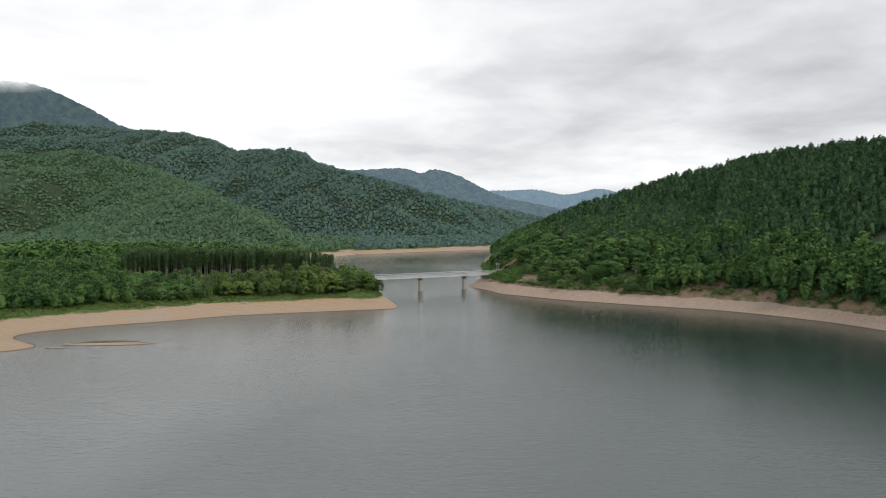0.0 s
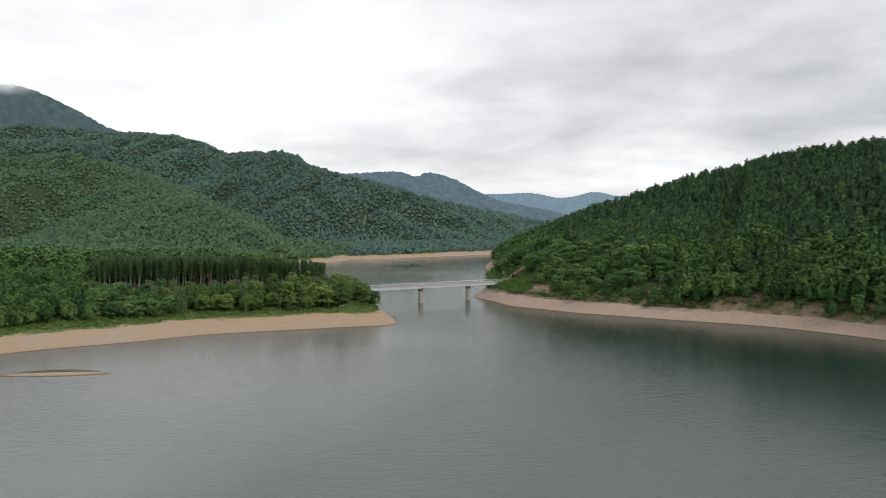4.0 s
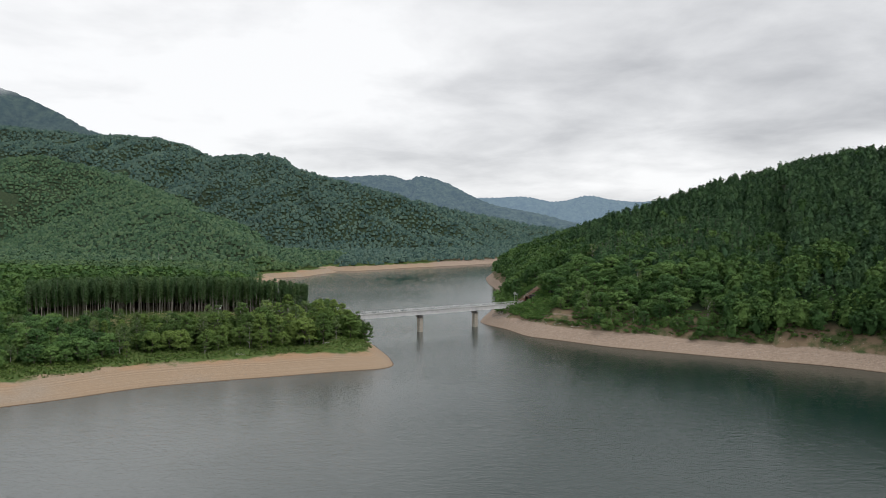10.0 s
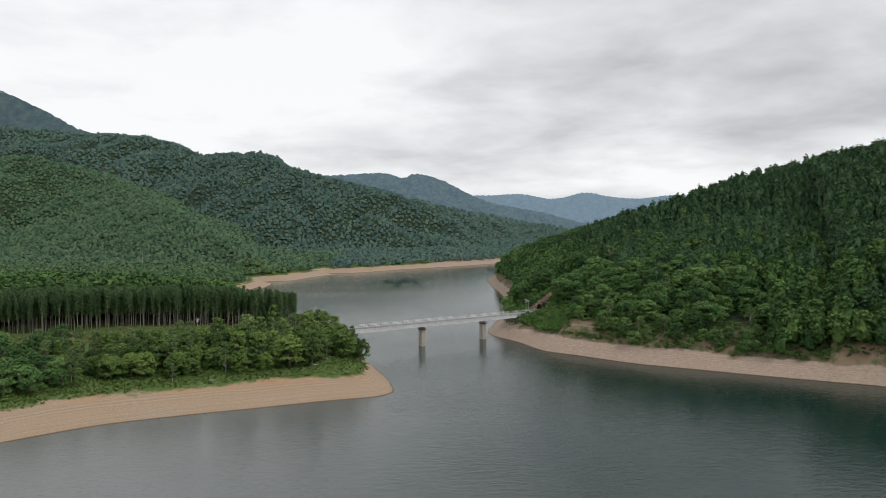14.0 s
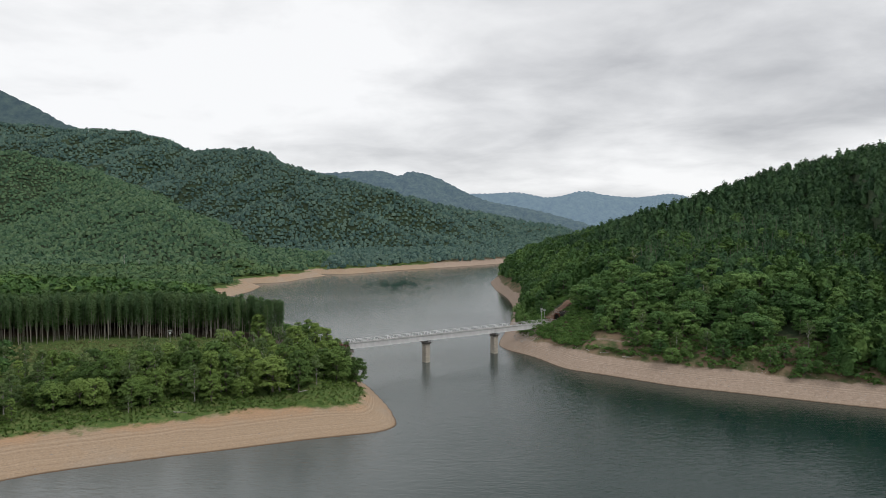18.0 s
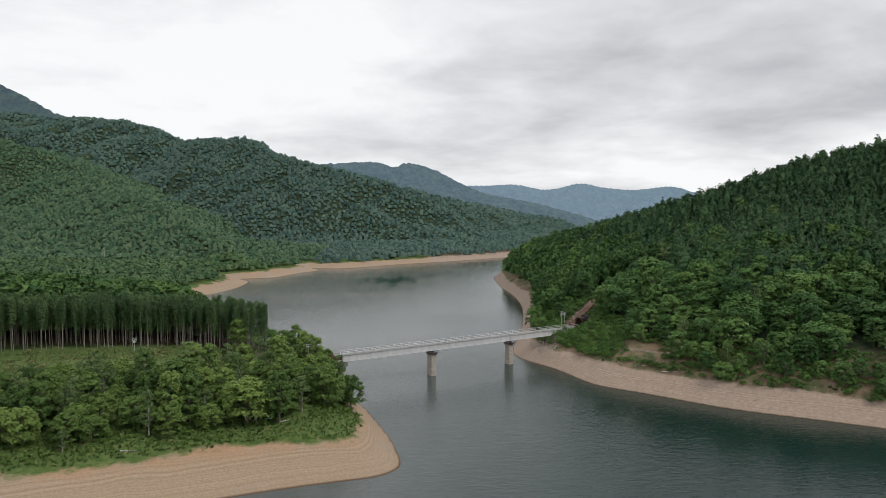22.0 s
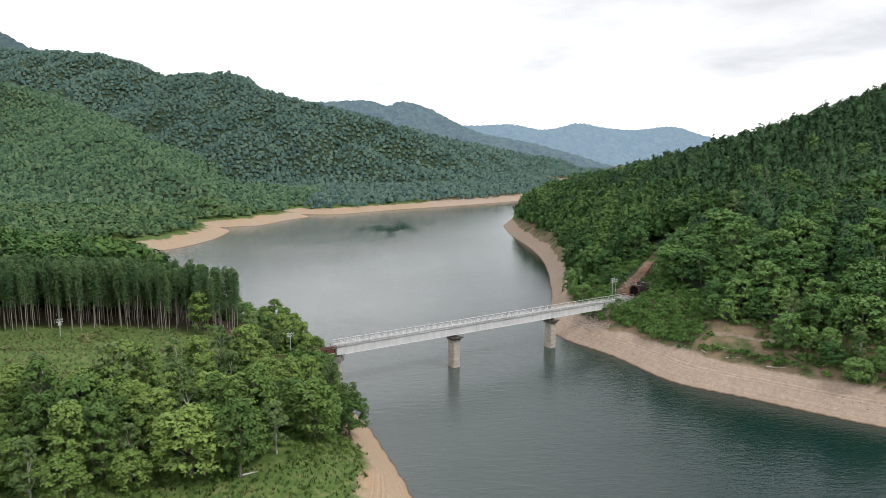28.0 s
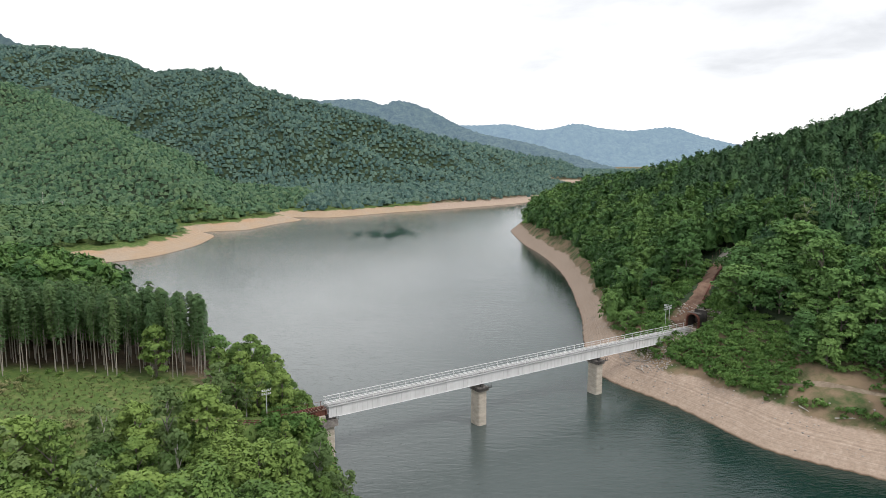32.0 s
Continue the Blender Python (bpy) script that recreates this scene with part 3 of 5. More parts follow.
def leaf_cloud(lobes, n, size, seed, flat=0.9, mixed=(0.7, 0.5, 0.4)):
    """Leaf sprays: small ragged triangles over the leaf masses, with softened normals."""
    rs = np.random.RandomState(seed)
    pick = rs.choice(len(lobes), n, p=lobes[:, 3] ** 2 / (lobes[:, 3] ** 2).sum())
    d = rs.normal(size=(n, 3))
    d[:, 2] = np.where(d[:, 2] < -0.3, -d[:, 2], d[:, 2]) + 0.15
    d /= np.linalg.norm(d, axis=1)[:, None]
    rad = lobes[pick, 3] * rs.uniform(0.62, 1.18, n)
    c = lobes[pick, :3] + d * rad[:, None] * np.array([1, 1, flat])
    nrm = d + rs.normal(size=(n, 3)) * 0.5 + np.array([0, 0, 0.25])
    nrm /= np.linalg.norm(nrm, axis=1)[:, None]
    t = np.cross(nrm, rs.normal(size=(n, 3)))
    t /= np.linalg.norm(t, axis=1)[:, None]
    b = np.cross(nrm, t)
    s = size * rs.uniform(0.55, 1.4, n)
    corner = []
    for u, v in ((-0.95, -0.55), (0.95, -0.45), (0.0, 1.0)):
        ju, jv = rs.uniform(-0.35, 0.35, n), rs.uniform(-0.35, 0.35, n)
        corner.append(c + t * ((u + ju) * s)[:, None] + b * ((v + jv) * s)[:, None])
    v = np.stack(corner, 1)
    mid = np.array([0, 0, lobes[:, 2].mean() - 0.25 * np.ptp(lobes[:, 2])])
    out = c - mid
    out /= np.linalg.norm(out, axis=1)[:, None]
    soft = nrm * mixed[0] + d * mixed[1] + out * mixed[2]
    soft /= np.linalg.norm(soft, axis=1)[:, None]
    return v.reshape(-1, 3), np.arange(3 * n).reshape(n, 3), np.repeat(soft, 3, axis=0)


def broadleaf_mesh(seed, n=2600, size=0.37, nl=46, h=11.5, r=4.1, low=2.2):
    """Leaf masses and leaf sprays of one crown."""
    rs = np.random.RandomState(seed)
    lobes = lobes_for(r * rs.uniform(0.9, 1.12), low, h - 1.3, nl, seed)
    lobes[:, 3] *= (30.0 / nl) ** 0.33
    return lobes, leaf_cloud(lobes, n, size, seed)


def broadleaf_trunk(seed, lobes, mat):
    rs = random.Random(seed)
    bm = bmesh.new()
    lean = rs.uniform(-0.4, 0.4)
    tube(bm, [(0, 0, -0.6), (0.05, 0, 1.5), (lean * 0.5, lean * 0.3, 4.5), (lean, lean * 0.5, 8.0)], [0.26, 0.2, 0.15, 0.07])
    for x, y, z, r in lobes[:11]:
        z0 = max(2.2, z - 2.6)
        k = z0 / 8.0
        tube(bm, [(lean * k, lean * 0.5 * k, z0), (x * 0.5, y * 0.5, z0 + (z - z0) * 0.55), (x * 0.92, y * 0.92, z)], [0.11, 0.075, 0.03], 4)
    return bm_mesh("trunk", bm, mat)


def cored(spray, profile, seed, jag):
    """A leafy cover with a lumpy inner mass under it; profile of (radius, height) from the top down."""
    rs = np.random.RandomState(seed)
    V, F = [(rs.uniform(-0.1, 0.1), rs.uniform(-0.1, 0.1), profile[0][1])], []
    for k, (rr, zz) in enumerate(profile[1:]):
        for j in range(6):
            an = 2 * np.pi * (j + 0.5 * k) / 6 + rs.uniform(-0.25, 0.25)
            q = rs.uniform(0.78, 1.22)
            V.append((rr * q * math.cos(an), rr * q * math.sin(an), zz + rs.uniform(-jag, jag) * 4))
    for j in range(6):
        F.append((0, 1 + j, 1 + (j + 1) % 6))
        for k in range(len(profile) - 2):
            a0, a1 = 1 + 6 * k + j, 1 + 6 * k + (j + 1) % 6
            F += [(a0, a0 + 6, a1), (a1, a0 + 6, a1 + 6)]
    V = np.array(V)
    N = V - [0, 0, profile[0][1] * 0.35]
    N = N / np.linalg.norm(N, axis=1)[:, None] * [1, 1, 0.6] + rs.normal(size=V.shape) * 0.25 + [0, 0, 0.2]
    return np.vstack([V, spray[0]]), np.vstack([np.array(F), spray[1] + len(V)]), np.vstack([N / np.linalg.norm(N, axis=1)[:, None], spray[2]])


def pine_cloud(seed, hi=True):
    """Plumes of needles on a pine, 13 m high: a broad uneven dome with a loose leader."""
    rs = np.random.RandomState(seed)
    lobes = []
    for k in range(46 if hi else 28):
        q = rs.uniform(0, 1) ** 0.85
        reach = 3.3 * (1 - q) ** 0.42 + 0.05
        an, e = rs.uniform(0, 2 * np.pi), math.sqrt(rs.uniform(0.25, 1))
        lobes.append((reach * e * math.cos(an), reach * e * math.sin(an), 4.2 + 7.2 * q - 0.25 * reach * e, rs.uniform(0.7, 1.1) - 0.25 * q))
    lobes.append((rs.uniform(-0.2, 0.2), rs.uniform(-0.2, 0.2), 12.0, 0.5))
    lobes = np.array(lobes)
    spray = leaf_cloud(lobes, 1100 if hi else 140, 0.36 if hi else 0.56, seed, 0.6, (0.5, 0.6, 0.6))
    return cored(spray, ((0, 10.4), (1.1, 9.4), (1.8, 7.4), (2.0, 5.2), (1.6, 3.0)), seed, 0.16)


def larch_cloud(seed, n):
    """The thin high crown of a plantation conifer, 23 m high, as needle sprays on short boughs."""
    rs = np.random.RandomState(seed)
    foot = rs.uniform(6.5, 12.0)
    z = foot + (22.8 - foot) * rs.uniform(0, 1, n) ** 0.62
    t = (z - foot) / (22.8 - foot)
    reach = (1.9 * (1 - t) ** 0.35 * (0.45 + 0.55 * t) + 0.35) * rs.uniform(0.3, 1.1, n)
    an = np.round(rs.uniform(0, 9, n)) * 0.7 + np.round(z * 1.4) * 1.3 + rs.normal(size=n) * 0.45
    c = np.stack([reach * np.cos(an), reach * np.sin(an), z - 0.15 * reach + rs.normal(size=n) * 0.12], 1)
    d = np.stack([np.cos(an), np.sin(an), -0.25 + 0 * an], 1)
    s = np.stack([-np.sin(an), np.cos(an), 0 * an], 1) + rs.normal(size=(n, 3)) * 0.25
    size = 0.44 * rs.uniform(0.7, 1.3, n) * math.sqrt(max(1.0, 300 / n))
    v = np.stack([c - d * size[:, None], c + s * (size * 0.62)[:, None], c + d * size[:, None] - [0, 0, 0.15], c - s * (size * 0.62)[:, None]], 1)
    nn = d * 0.5 + np.array([0, 0, 1.1]) + rs.normal(size=(n, 3)) * 0.25
    nn /= np.linalg.norm(nn, axis=1)[:, None]
    return v.reshape(-1, 3), np.arange(4 * n).reshape(n, 4), np.repeat(nn, 4, axis=0)


def dome(seed):
    """A low lumpy tree top for far woods: 30 faces."""
    rs = np.random.RandomState(seed)
    V, F = [(0, 0, 1.0)], []
    for k, (rr, zz) in enumerate(((0.62, 0.72), (1.0, 0.12), (0.82, -0.55))):
        for j in range(6):
            an = 2 * np.pi * (j + 0.5 * k) / 6 + rs.uniform(-0.2, 0.2)
            q = rs.uniform(0.8, 1.2)
            V.append((rr * q * math.cos(an), rr * q * math.sin(an), zz + rs.uniform(-0.16, 0.16)))
    for j in range(6):
        F.append((0, 1 + j, 1 + (j + 1) % 6))
        for k in (0, 1):
            a0, a1 = 1 + 6 * k + j, 1 + 6 * k + (j + 1) % 6
            b0, b1 = a0 + 6, a1 + 6
            F += [(a0, b0, a1), (a1, b0, b1)]
    return np.array(V), np.array(F)


def scatter_mesh(name, templates, pts, scales, turns, mat, seed, tall=None, smooth=True, slope=None):
    """Many plants joined into one mesh: pts (n,3), scales (n,), templates of (v, f[, normals])."""
    rs = np.random.RandomState(seed)
    which = rs.randint(0, len(templates), len(pts))
    V, F, N, T, base = [], [], [], [], 0
    for k, tp in enumerate(templates):
        sel = np.where(which == k)[0]
        if not len(sel):
            continue
        v = tp[0]
        ca, sa = np.cos(turns[sel])[:, None], np.sin(turns[sel])[:, None]
        sc = scales[sel][:, None]
        th = sc if tall is None else tall[sel][:, None]
        x = (v[None, :, 0] * ca - v[None, :, 1] * sa) * sc + pts[sel, 0][:, None]
        y = (v[None, :, 0] * sa + v[None, :, 1] * ca) * sc + pts[sel, 1][:, None]
        z = v[None, :, 2] * th + pts[sel, 2][:, None]
        V.append(np.stack([x, y, z], -1).reshape(-1, 3))
        F.append((tp[1][None] + (np.arange(len(sel)) * len(v))[:, None, None]).reshape(-1, tp[1].shape[1]) + base)
        if len(tp) > 2:
            nn = tp[2]
            nl = np.stack([nn[None, :, 0] * ca - nn[None, :, 1] * sa, nn[None, :, 0] * sa + nn[None, :, 1] * ca, np.broadcast_to(nn[None, :, 2], ca.shape[:1] + (len(nn),))], -1)
            if slope is not None:
                nl = nl + 1.1 * slope[sel][:, None, :]
                nl = nl / np.linalg.norm(nl, axis=2)[..., None]
            N.append(nl.reshape(-1, 3))
        base += len(sel) * len(v)
        T.append(np.repeat(rs.uniform(size=len(sel)), len(v)))
    me = mesh_np(name, np.concatenate(V), np.concatenate(F), mat, np.concatenate(N) if N else None, smooth)
    # one shade for each plant
    me.attributes.new("tint", "FLOAT", "POINT").data.foreach_set("value", np.concatenate(T).astype(np.float32))
    return me


def jittered(x0, x1, y0, y1, step, seed):
    rs = np.random.RandomState(seed)
    xs, ys = np.meshgrid(np.arange(x0, x1, step), np.arange(y0, y1, step))
    xs = xs + (np.arange(xs.shape[0]) % 2)[:, None] * step * 0.5
    return (xs + rs.uniform(-0.42, 0.42, xs.shape) * step).ravel(), (ys + rs.uniform(-0.42, 0.42, xs.shape) * step).ravel()


CONIFERS = np.array([(-89, 543), (-97, 541), (-130, 537), (-170, 528), (-192, 517), (-215, 504), (-238, 494), (-248, 530), (-235, 556), (-175, 566), (-112, 568), (-91, 558)], float)
CLEARING = np.array([(-80, 514), (-86, 501), (-91, 489), (-97, 479), (-102, 471), (-108, 467), (-118, 467), (-134, 467), (-160, 471), (-190, 470), (-225, 466), (-240, 480), (-238, 493), (-215, 503), (-192, 516), (-170, 527), (-130, 536), (-95, 540), (-76, 538)], float)
CUT = [(51, 569.5, 0), (57, 573, 0), (62, 578, 0), (69, 586.5, 0), (76, 596, 0), (82, 604, 0)]
SHRUBS = np.array([(30, 550), (44, 518), (58, 520), (68, 538), (66, 552), (60, 562), (42, 566)], float)
BARE = np.array([(55, 522), (59.5, 528), (66, 520), (73, 512), (71, 503), (63.8, 507), (54, 514.5)], float)
MOUTH = np.array([(46, 556), (58, 557), (67, 568), (78, 588), (80, 600), (72, 596), (52, 580)], float)


def in_view(x, y, z, slack=11):
    """Whether high ground on the way hides a far tree top (line of sight over the sheet)."""
    shown = np.zeros(len(x), bool)
    for ex, ey, ez in ((0, 0, 58), (-15, 150, 66), (-36, 367, 66)):
        seen = np.ones(len(x), bool)
        for q in np.linspace(0.25, 0.97, 26):
            hx, hy, hz = ex + (x - ex) * q, ey + (y - ey) * q, ez + (z + 20 - ez) * q
            seen &= z_at(hx, hy) < hz + slack
        shown |= seen
    return shown


# near and middle woods: candidate places
px, py = jittered(-430, 470, 300, 1010, 5.9, 31)
pd, pz = d_at(px, py), z_at(px, py)
nz = fbm(px, py, 60, 41, 3)
left = px < np.interp(py, [300, 420, 520, 700, 1000], [-120, -20, -20, -40, -60])
d_track, _ = near_line(TRACK, px, py)
d_cut, _ = near_line(CUT, px, py)
d_portal, _ = near_line(PORTAL[:2], px, py)
con, clr = signed(CONIFERS, px, py), signed(CLEARING, px, py)
front = np.interp(px, [-115, -108, -93, -76, -69, -61, -52, -47, -40], [418, 420, 424, 428, 433, 440, 448, 457, 466])
need_left = np.where(px > -115, np.where(py > front + 3 * nz, np.where(py > 472, 11.0, 13.0), 999.0), np.where(py > 545, 6.0, 29 + 4 * nz))
need_right = np.where((py > 485) & (py < 560) & (px < 85), 13 + 4 * nz, 9.5 + 2.5 * nz)
need_right = np.where(py > 575, 9.5 + 2 * nz, need_right)
need_back = 34 + 8 * nz
ok = np.where(left, np.where(py > 700, pd > need_back, pd > need_left), pd > need_right)
ok &= (d_track > 2.8) & (d_cut > 5.0) & (d_portal > 7) & (signed(MOUTH, px, py) < 0) & (np.hypot(px - 46.5, py - 564) > 9) & (signed(SHRUBS, px, py) < 0) & (signed(BARE, px, py) < -0.5) & ~(left & (py > 700))
ok &= in_view(px, py, pz)
is_con = ok & left & (con > 0)
ok &= ~(left & (clr > -1))
pine_p = np.clip((pz - 30 - 14 * nz) / 12, 0, 1) * ~left
is_pine = ok & ~is_con & (rng.uniform(size=len(px)) < np.where(pz > 52, 0.99, 0.93) * pine_p)
is_leaf = ok & ~is_con & ~is_pine

# broadleaf trees: models
LEAF_MODELS = []
for s in range(5):
    lobes, (v, q, nn) = broadleaf_mesh(100 + s, 4600, 0.235, 84, (12.5, 13.5, 11.0, 10.0, 9.5)[s], (3.1, 2.7, 3.7, 4.3, 4.8)[s], (1.6, 1.8, 1.6, 1.4, 1.3)[s])
    LEAF_MODELS.append((broadleaf_trunk(100 + s, lobes, M_BARK), mesh_np("crown", v, q, M_LEAF, nn)))
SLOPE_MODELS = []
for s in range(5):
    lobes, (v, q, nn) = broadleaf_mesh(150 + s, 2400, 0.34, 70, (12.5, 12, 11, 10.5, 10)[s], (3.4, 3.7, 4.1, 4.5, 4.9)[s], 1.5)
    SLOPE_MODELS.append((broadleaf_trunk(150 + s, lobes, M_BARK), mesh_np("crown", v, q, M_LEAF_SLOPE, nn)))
BIRCH_MODELS = []
for s in range(3):
    lobes, (v, q, nn) = broadleaf_mesh(130 + s, 1300, 0.29, 30, 13.0, 2.5, 3.6)
    BIRCH_MODELS.append((broadleaf_trunk(130 + s, lobes, M_BARK_BIRCH), mesh_np("crown", v, q, M_LEAF_PALE, nn)))
LEAF_NEAR = [cored(broadleaf_mesh(220 + s, 280, 0.62, 36, 11.5, 3.9, 1.5)[1], ((0, 9.2), (1.1, 8.4), (2.0, 6.4), (2.2, 4.0), (1.6, 1.5)), 220 + s, 0.12) for s in range(5)]
LEAF_MID = [cored(broadleaf_mesh(200 + s, 125, 0.82, 26, 11.5, 4.3, 2.4)[1], ((0, 9.4), (1.3, 8.5), (2.3, 6.2), (2.3, 3.0)), 200 + s, 0.15) for s in range(5)]
PINE_MODELS = []
for s in range(3):
    bm = bmesh.new()
    tube(bm, [(0, 0, -0.6), (0, 0, 6), (0, 0, 14.5)], [0.2, 0.14, 0.04])
    PINE_MODELS.append((bm_mesh("trunk", bm, M_BARK), mesh_np("crown", *pine_cloud(300 + s)[:2], M_PINE, pine_cloud(300 + s)[2])))
PINE_MID = [pine_cloud(320 + s, False) for s in range(3)]
LARCH_MODELS = []
for s in range(6):
    rs = random.Random(s)
    bm = bmesh.new()
    b = rs.uniform(-0.7, 0.7)
    tube(bm, [(0, 0, -0.5), (b * 0.4, 0, 7), (b, b * 0.4, 15), (b, b * 0.5, 22.6)], [0.14, 0.12, 0.09, 0.03])
    for k in range(16):
        an, z = rs.uniform(0, 6.28), rs.uniform(7, 20)
        ln = rs.uniform(0.6, 1.5)
        tube(bm, [(b * z / 15, 0, z), (b * z / 15 + math.cos(an) * ln, math.sin(an) * ln, z - 0.1)], [0.035, 0.015], 3)
    v, q, nn = larch_cloud(350 + s, 520)
    LARCH_MODELS.append((bm_mesh("trunk", bm, M_BARK_PALE), mesh_np("crown", v, q, M_LARCH, nn)))
LARCH_MID = [larch_cloud(370 + s, 70) for s in range(5)]


def plant(name, models, k, x, y, z, s, turn, label, group, thin=1.0):
    t = thing(name, label, "tree", group, at=Matrix.Translation((x, y, z)) @ Matrix.Rotation(turn, 4, "Z") @ Matrix.Diagonal((s * thin, s * thin, s, 1)))
    part("trunk", models[k][0], t)
    part("crown", models[k][1], t)
    return t


def split(mask, rank, n):
    """The n places of lowest rank become single trees, the rest one wood."""
    i = np.where(mask)[0]
    order = i[np.argsort(rank[i])]
    return order[:n], order[n:]


rank_l = np.where(left, np.hypot((px + 78) * 0.75, (py - 472) * 0.85), 1e6)
rank_r = np.where(left, 1e6, np.hypot(px - 75, (py - 505) * 0.8))
single_l, _ = split(is_leaf & left & (py < 640), rank_l, 330)
single_r, _ = split(is_leaf & ~left, rank_r, 230)
fx, fy = jittered(60, 470, 420, 1010, 5.2, 35)
fz, fd = z_at(fx, fy), d_at(fx, fy)
fn = fbm(fx, fy, 60, 41, 3)
fine = (fd > 25) & (fx > np.interp(fy, [300, 1000], [40, 40])) & (np.random.RandomState(36).uniform(size=len(fx)) < np.clip((fz - 30 - 14 * fn) / 12, 0, 1)) & in_view(fx, fy, fz) & (near_line(CUT, fx, fy)[0] > 6)
rest_keep = rng.uniform(size=len(px)) < np.where(py > 640, 0.9, 0.95)
is_pine &= rest_keep
single_p, _ = split(is_pine, np.hypot(px - 140, py - 560), 200)

# the conifer plantation stands closer, in loose rows
cx_, cy_ = jittered(-262, -70, 488, 642, 3.5, 33)
inside = (signed(CONIFERS, cx_, cy_) > 0) & (near_line(TRACK, cx_, cy_)[0] > 5) & (d_at(cx_, cy_) > 6)
cx_, cy_ = cx_[inside], cy_[inside]
c_order = np.argsort(cy_ - np.interp(cx_, [-238, -215, -170, -130, -82], [494, 504, 528, 537, 544]))
single_c, rest_c = c_order[:290], c_order[290:]
rest_l = np.setdiff1d(np.where(is_leaf)[0], np.concatenate([single_l, single_r]))
for side_set, grp, words in ((single_l, "trees on the peninsula", "leafy green broadleaf tree in the peninsula wood"), (single_r, "trees on the wooded slope", "leafy green broadleaf tree on the wooded slope")):
    for rank, i in enumerate(side_set):
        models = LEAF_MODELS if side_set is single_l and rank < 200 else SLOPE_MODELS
        if rng.uniform() < 0.12:
            continue
        edge_small = 0.72 if pd[i] < 26 else 1.0
        wide = 1.06
        s = (0.62 + 0.78 * rng.uniform() ** 1.3) * edge_small * np.interp(px[i], [-190, -150, -110], [0.72, 0.74, 1.0]) * (0.5 if px[i] > -70 and 484 < py[i] < 502 and side_set is single_l else 1.0)
        if rng.uniform() < (0.22 if side_set is single_l else 0.05):
            plant("birch_tree", BIRCH_MODELS, rng.randint(3), px[i], py[i], pz[i], s * 1.05, rng.uniform(0, 6.28), words.replace("leafy green broadleaf", "pale-leaved slender birch"), grp, wide * rng.uniform(0.85, 1.15))
            continue
        if rng.uniform() < 0.42:
            plant("spreading_tree", models, rng.randint(3, 5), px[i], py[i], pz[i], s * 0.95, rng.uniform(0, 6.28), words.replace("leafy green", "spreading dense"), grp, wide * rng.uniform(1.0, 1.3))
            continue
        plant("broadleaf_tree", models, rng.randint(3), px[i], py[i], pz[i], s, rng.uniform(0, 6.28), words if edge_small == 1 else "small " + words, grp, wide * rng.uniform(0.9, 1.25))
for x, y, s in ((-50.5, 490, 0.5), (-51.5, 495.5, 0.36), (-55, 493.5, 0.42), (-59, 493, 0.5), (-58, 508, 0.8), (-62, 507, 1.0), (-67, 506, 1.05), (-66, 512, 1.15), (-72, 508, 1.1), (-61, 514, 1.05), (-47.5, 487, 0.7), (-46, 480, 0.6), (-48, 495, 0.36), (-47, 490, 0.42), (-49.5, 499, 0.28), (-46, 484, 0.5), (-80, 545, 1.1), (-76, 541, 1.15), (-72, 537, 1.1), (-68, 531, 1.0), (-64.5, 526, 0.85), (-77, 535, 1.0), (-72, 530, 0.95), (-68, 524, 0.9), (-84, 540, 0.9), (-74, 546, 1.0), (-70, 541, 0.9)):
    x = x - 4.5 if x > -53 else x
    plant("broadleaf_tree", LEAF_MODELS, rng.randint(3), x, y, float(z_at(x, y)), s, rng.uniform(0, 6.28), "leafy green broadleaf tree close by the bridge end", "trees on the peninsula")
for i in single_p:
    plant("pine_tree", PINE_MODELS, rng.randint(3), px[i], py[i], pz[i], rng.uniform(0.9, 1.25), rng.uniform(0, 6.28), "dark green pine among others on the hillside", "pines on the hillside")
for i in single_c:
    plant("plantation_conifer", LARCH_MODELS, rng.randint(6), cx_[i], cy_[i], float(z_at(cx_[i], cy_[i])), rng.uniform(0.80, 1.0), rng.uniform(0, 6.28), "tall straight conifer with a pale bare trunk", "conifer plantation")


def wood(name, templates, sel, lo, hi, mat, label, seed, sink=0.0):
    sc = np.random.RandomState(seed).uniform(lo, hi, len(sel))
    # old tall trees stand behind the plantation
    sc = np.where((px[sel] < -120) & (py[sel] < 470) & left[sel], sc * 0.72, sc)
    sc = np.where((px[sel] < -140) & (py[sel] > 560) & (py[sel] < 690) & left[sel], sc * 1.6, sc)
    p = np.stack([px[sel], py[sel], pz[sel] - sink], 1)
    ob = new(name, scatter_mesh(name, templates, p, sc, np.random.RandomState(seed + 1).uniform(0, 6.28, len(sel)), mat, seed))
    return tagged(ob, label, "woodland", kind="stuff")


rank_n = np.minimum(rank_l, rank_r)
order = rest_l[np.argsort(rank_n[rest_l])]
wood("near_broadleaf_wood", LEAF_NEAR, order[:1150], 0.95, 1.4, M_LEAF_MID, "green broadleaf trees crowding the banks of the lake", 57)
wood("broadleaf_wood", LEAF_MID, order[1150:], 0.85, 1.25, M_LEAF_MID, "dense green broadleaf wood on the slopes above the lake", 51)
far_enough = np.array([np.hypot(px[single_p] - a, py[single_p] - c).min() for a, c in zip(fx[fine], fy[fine])]) > 3.0
sx, sy, sz = fx[fine][far_enough], fy[fine][far_enough], fz[fine][far_enough]
sc = np.random.RandomState(53).uniform(0.80, 1.22, len(sx))
tagged(new("pine_wood", scatter_mesh("pine_wood", PINE_MID, np.stack([sx, sy, sz - 0.5], 1), sc, sc * 40, M_PINE_MID, 53)), "dense dark pine wood covering the hilltop", "woodland", kind="stuff")
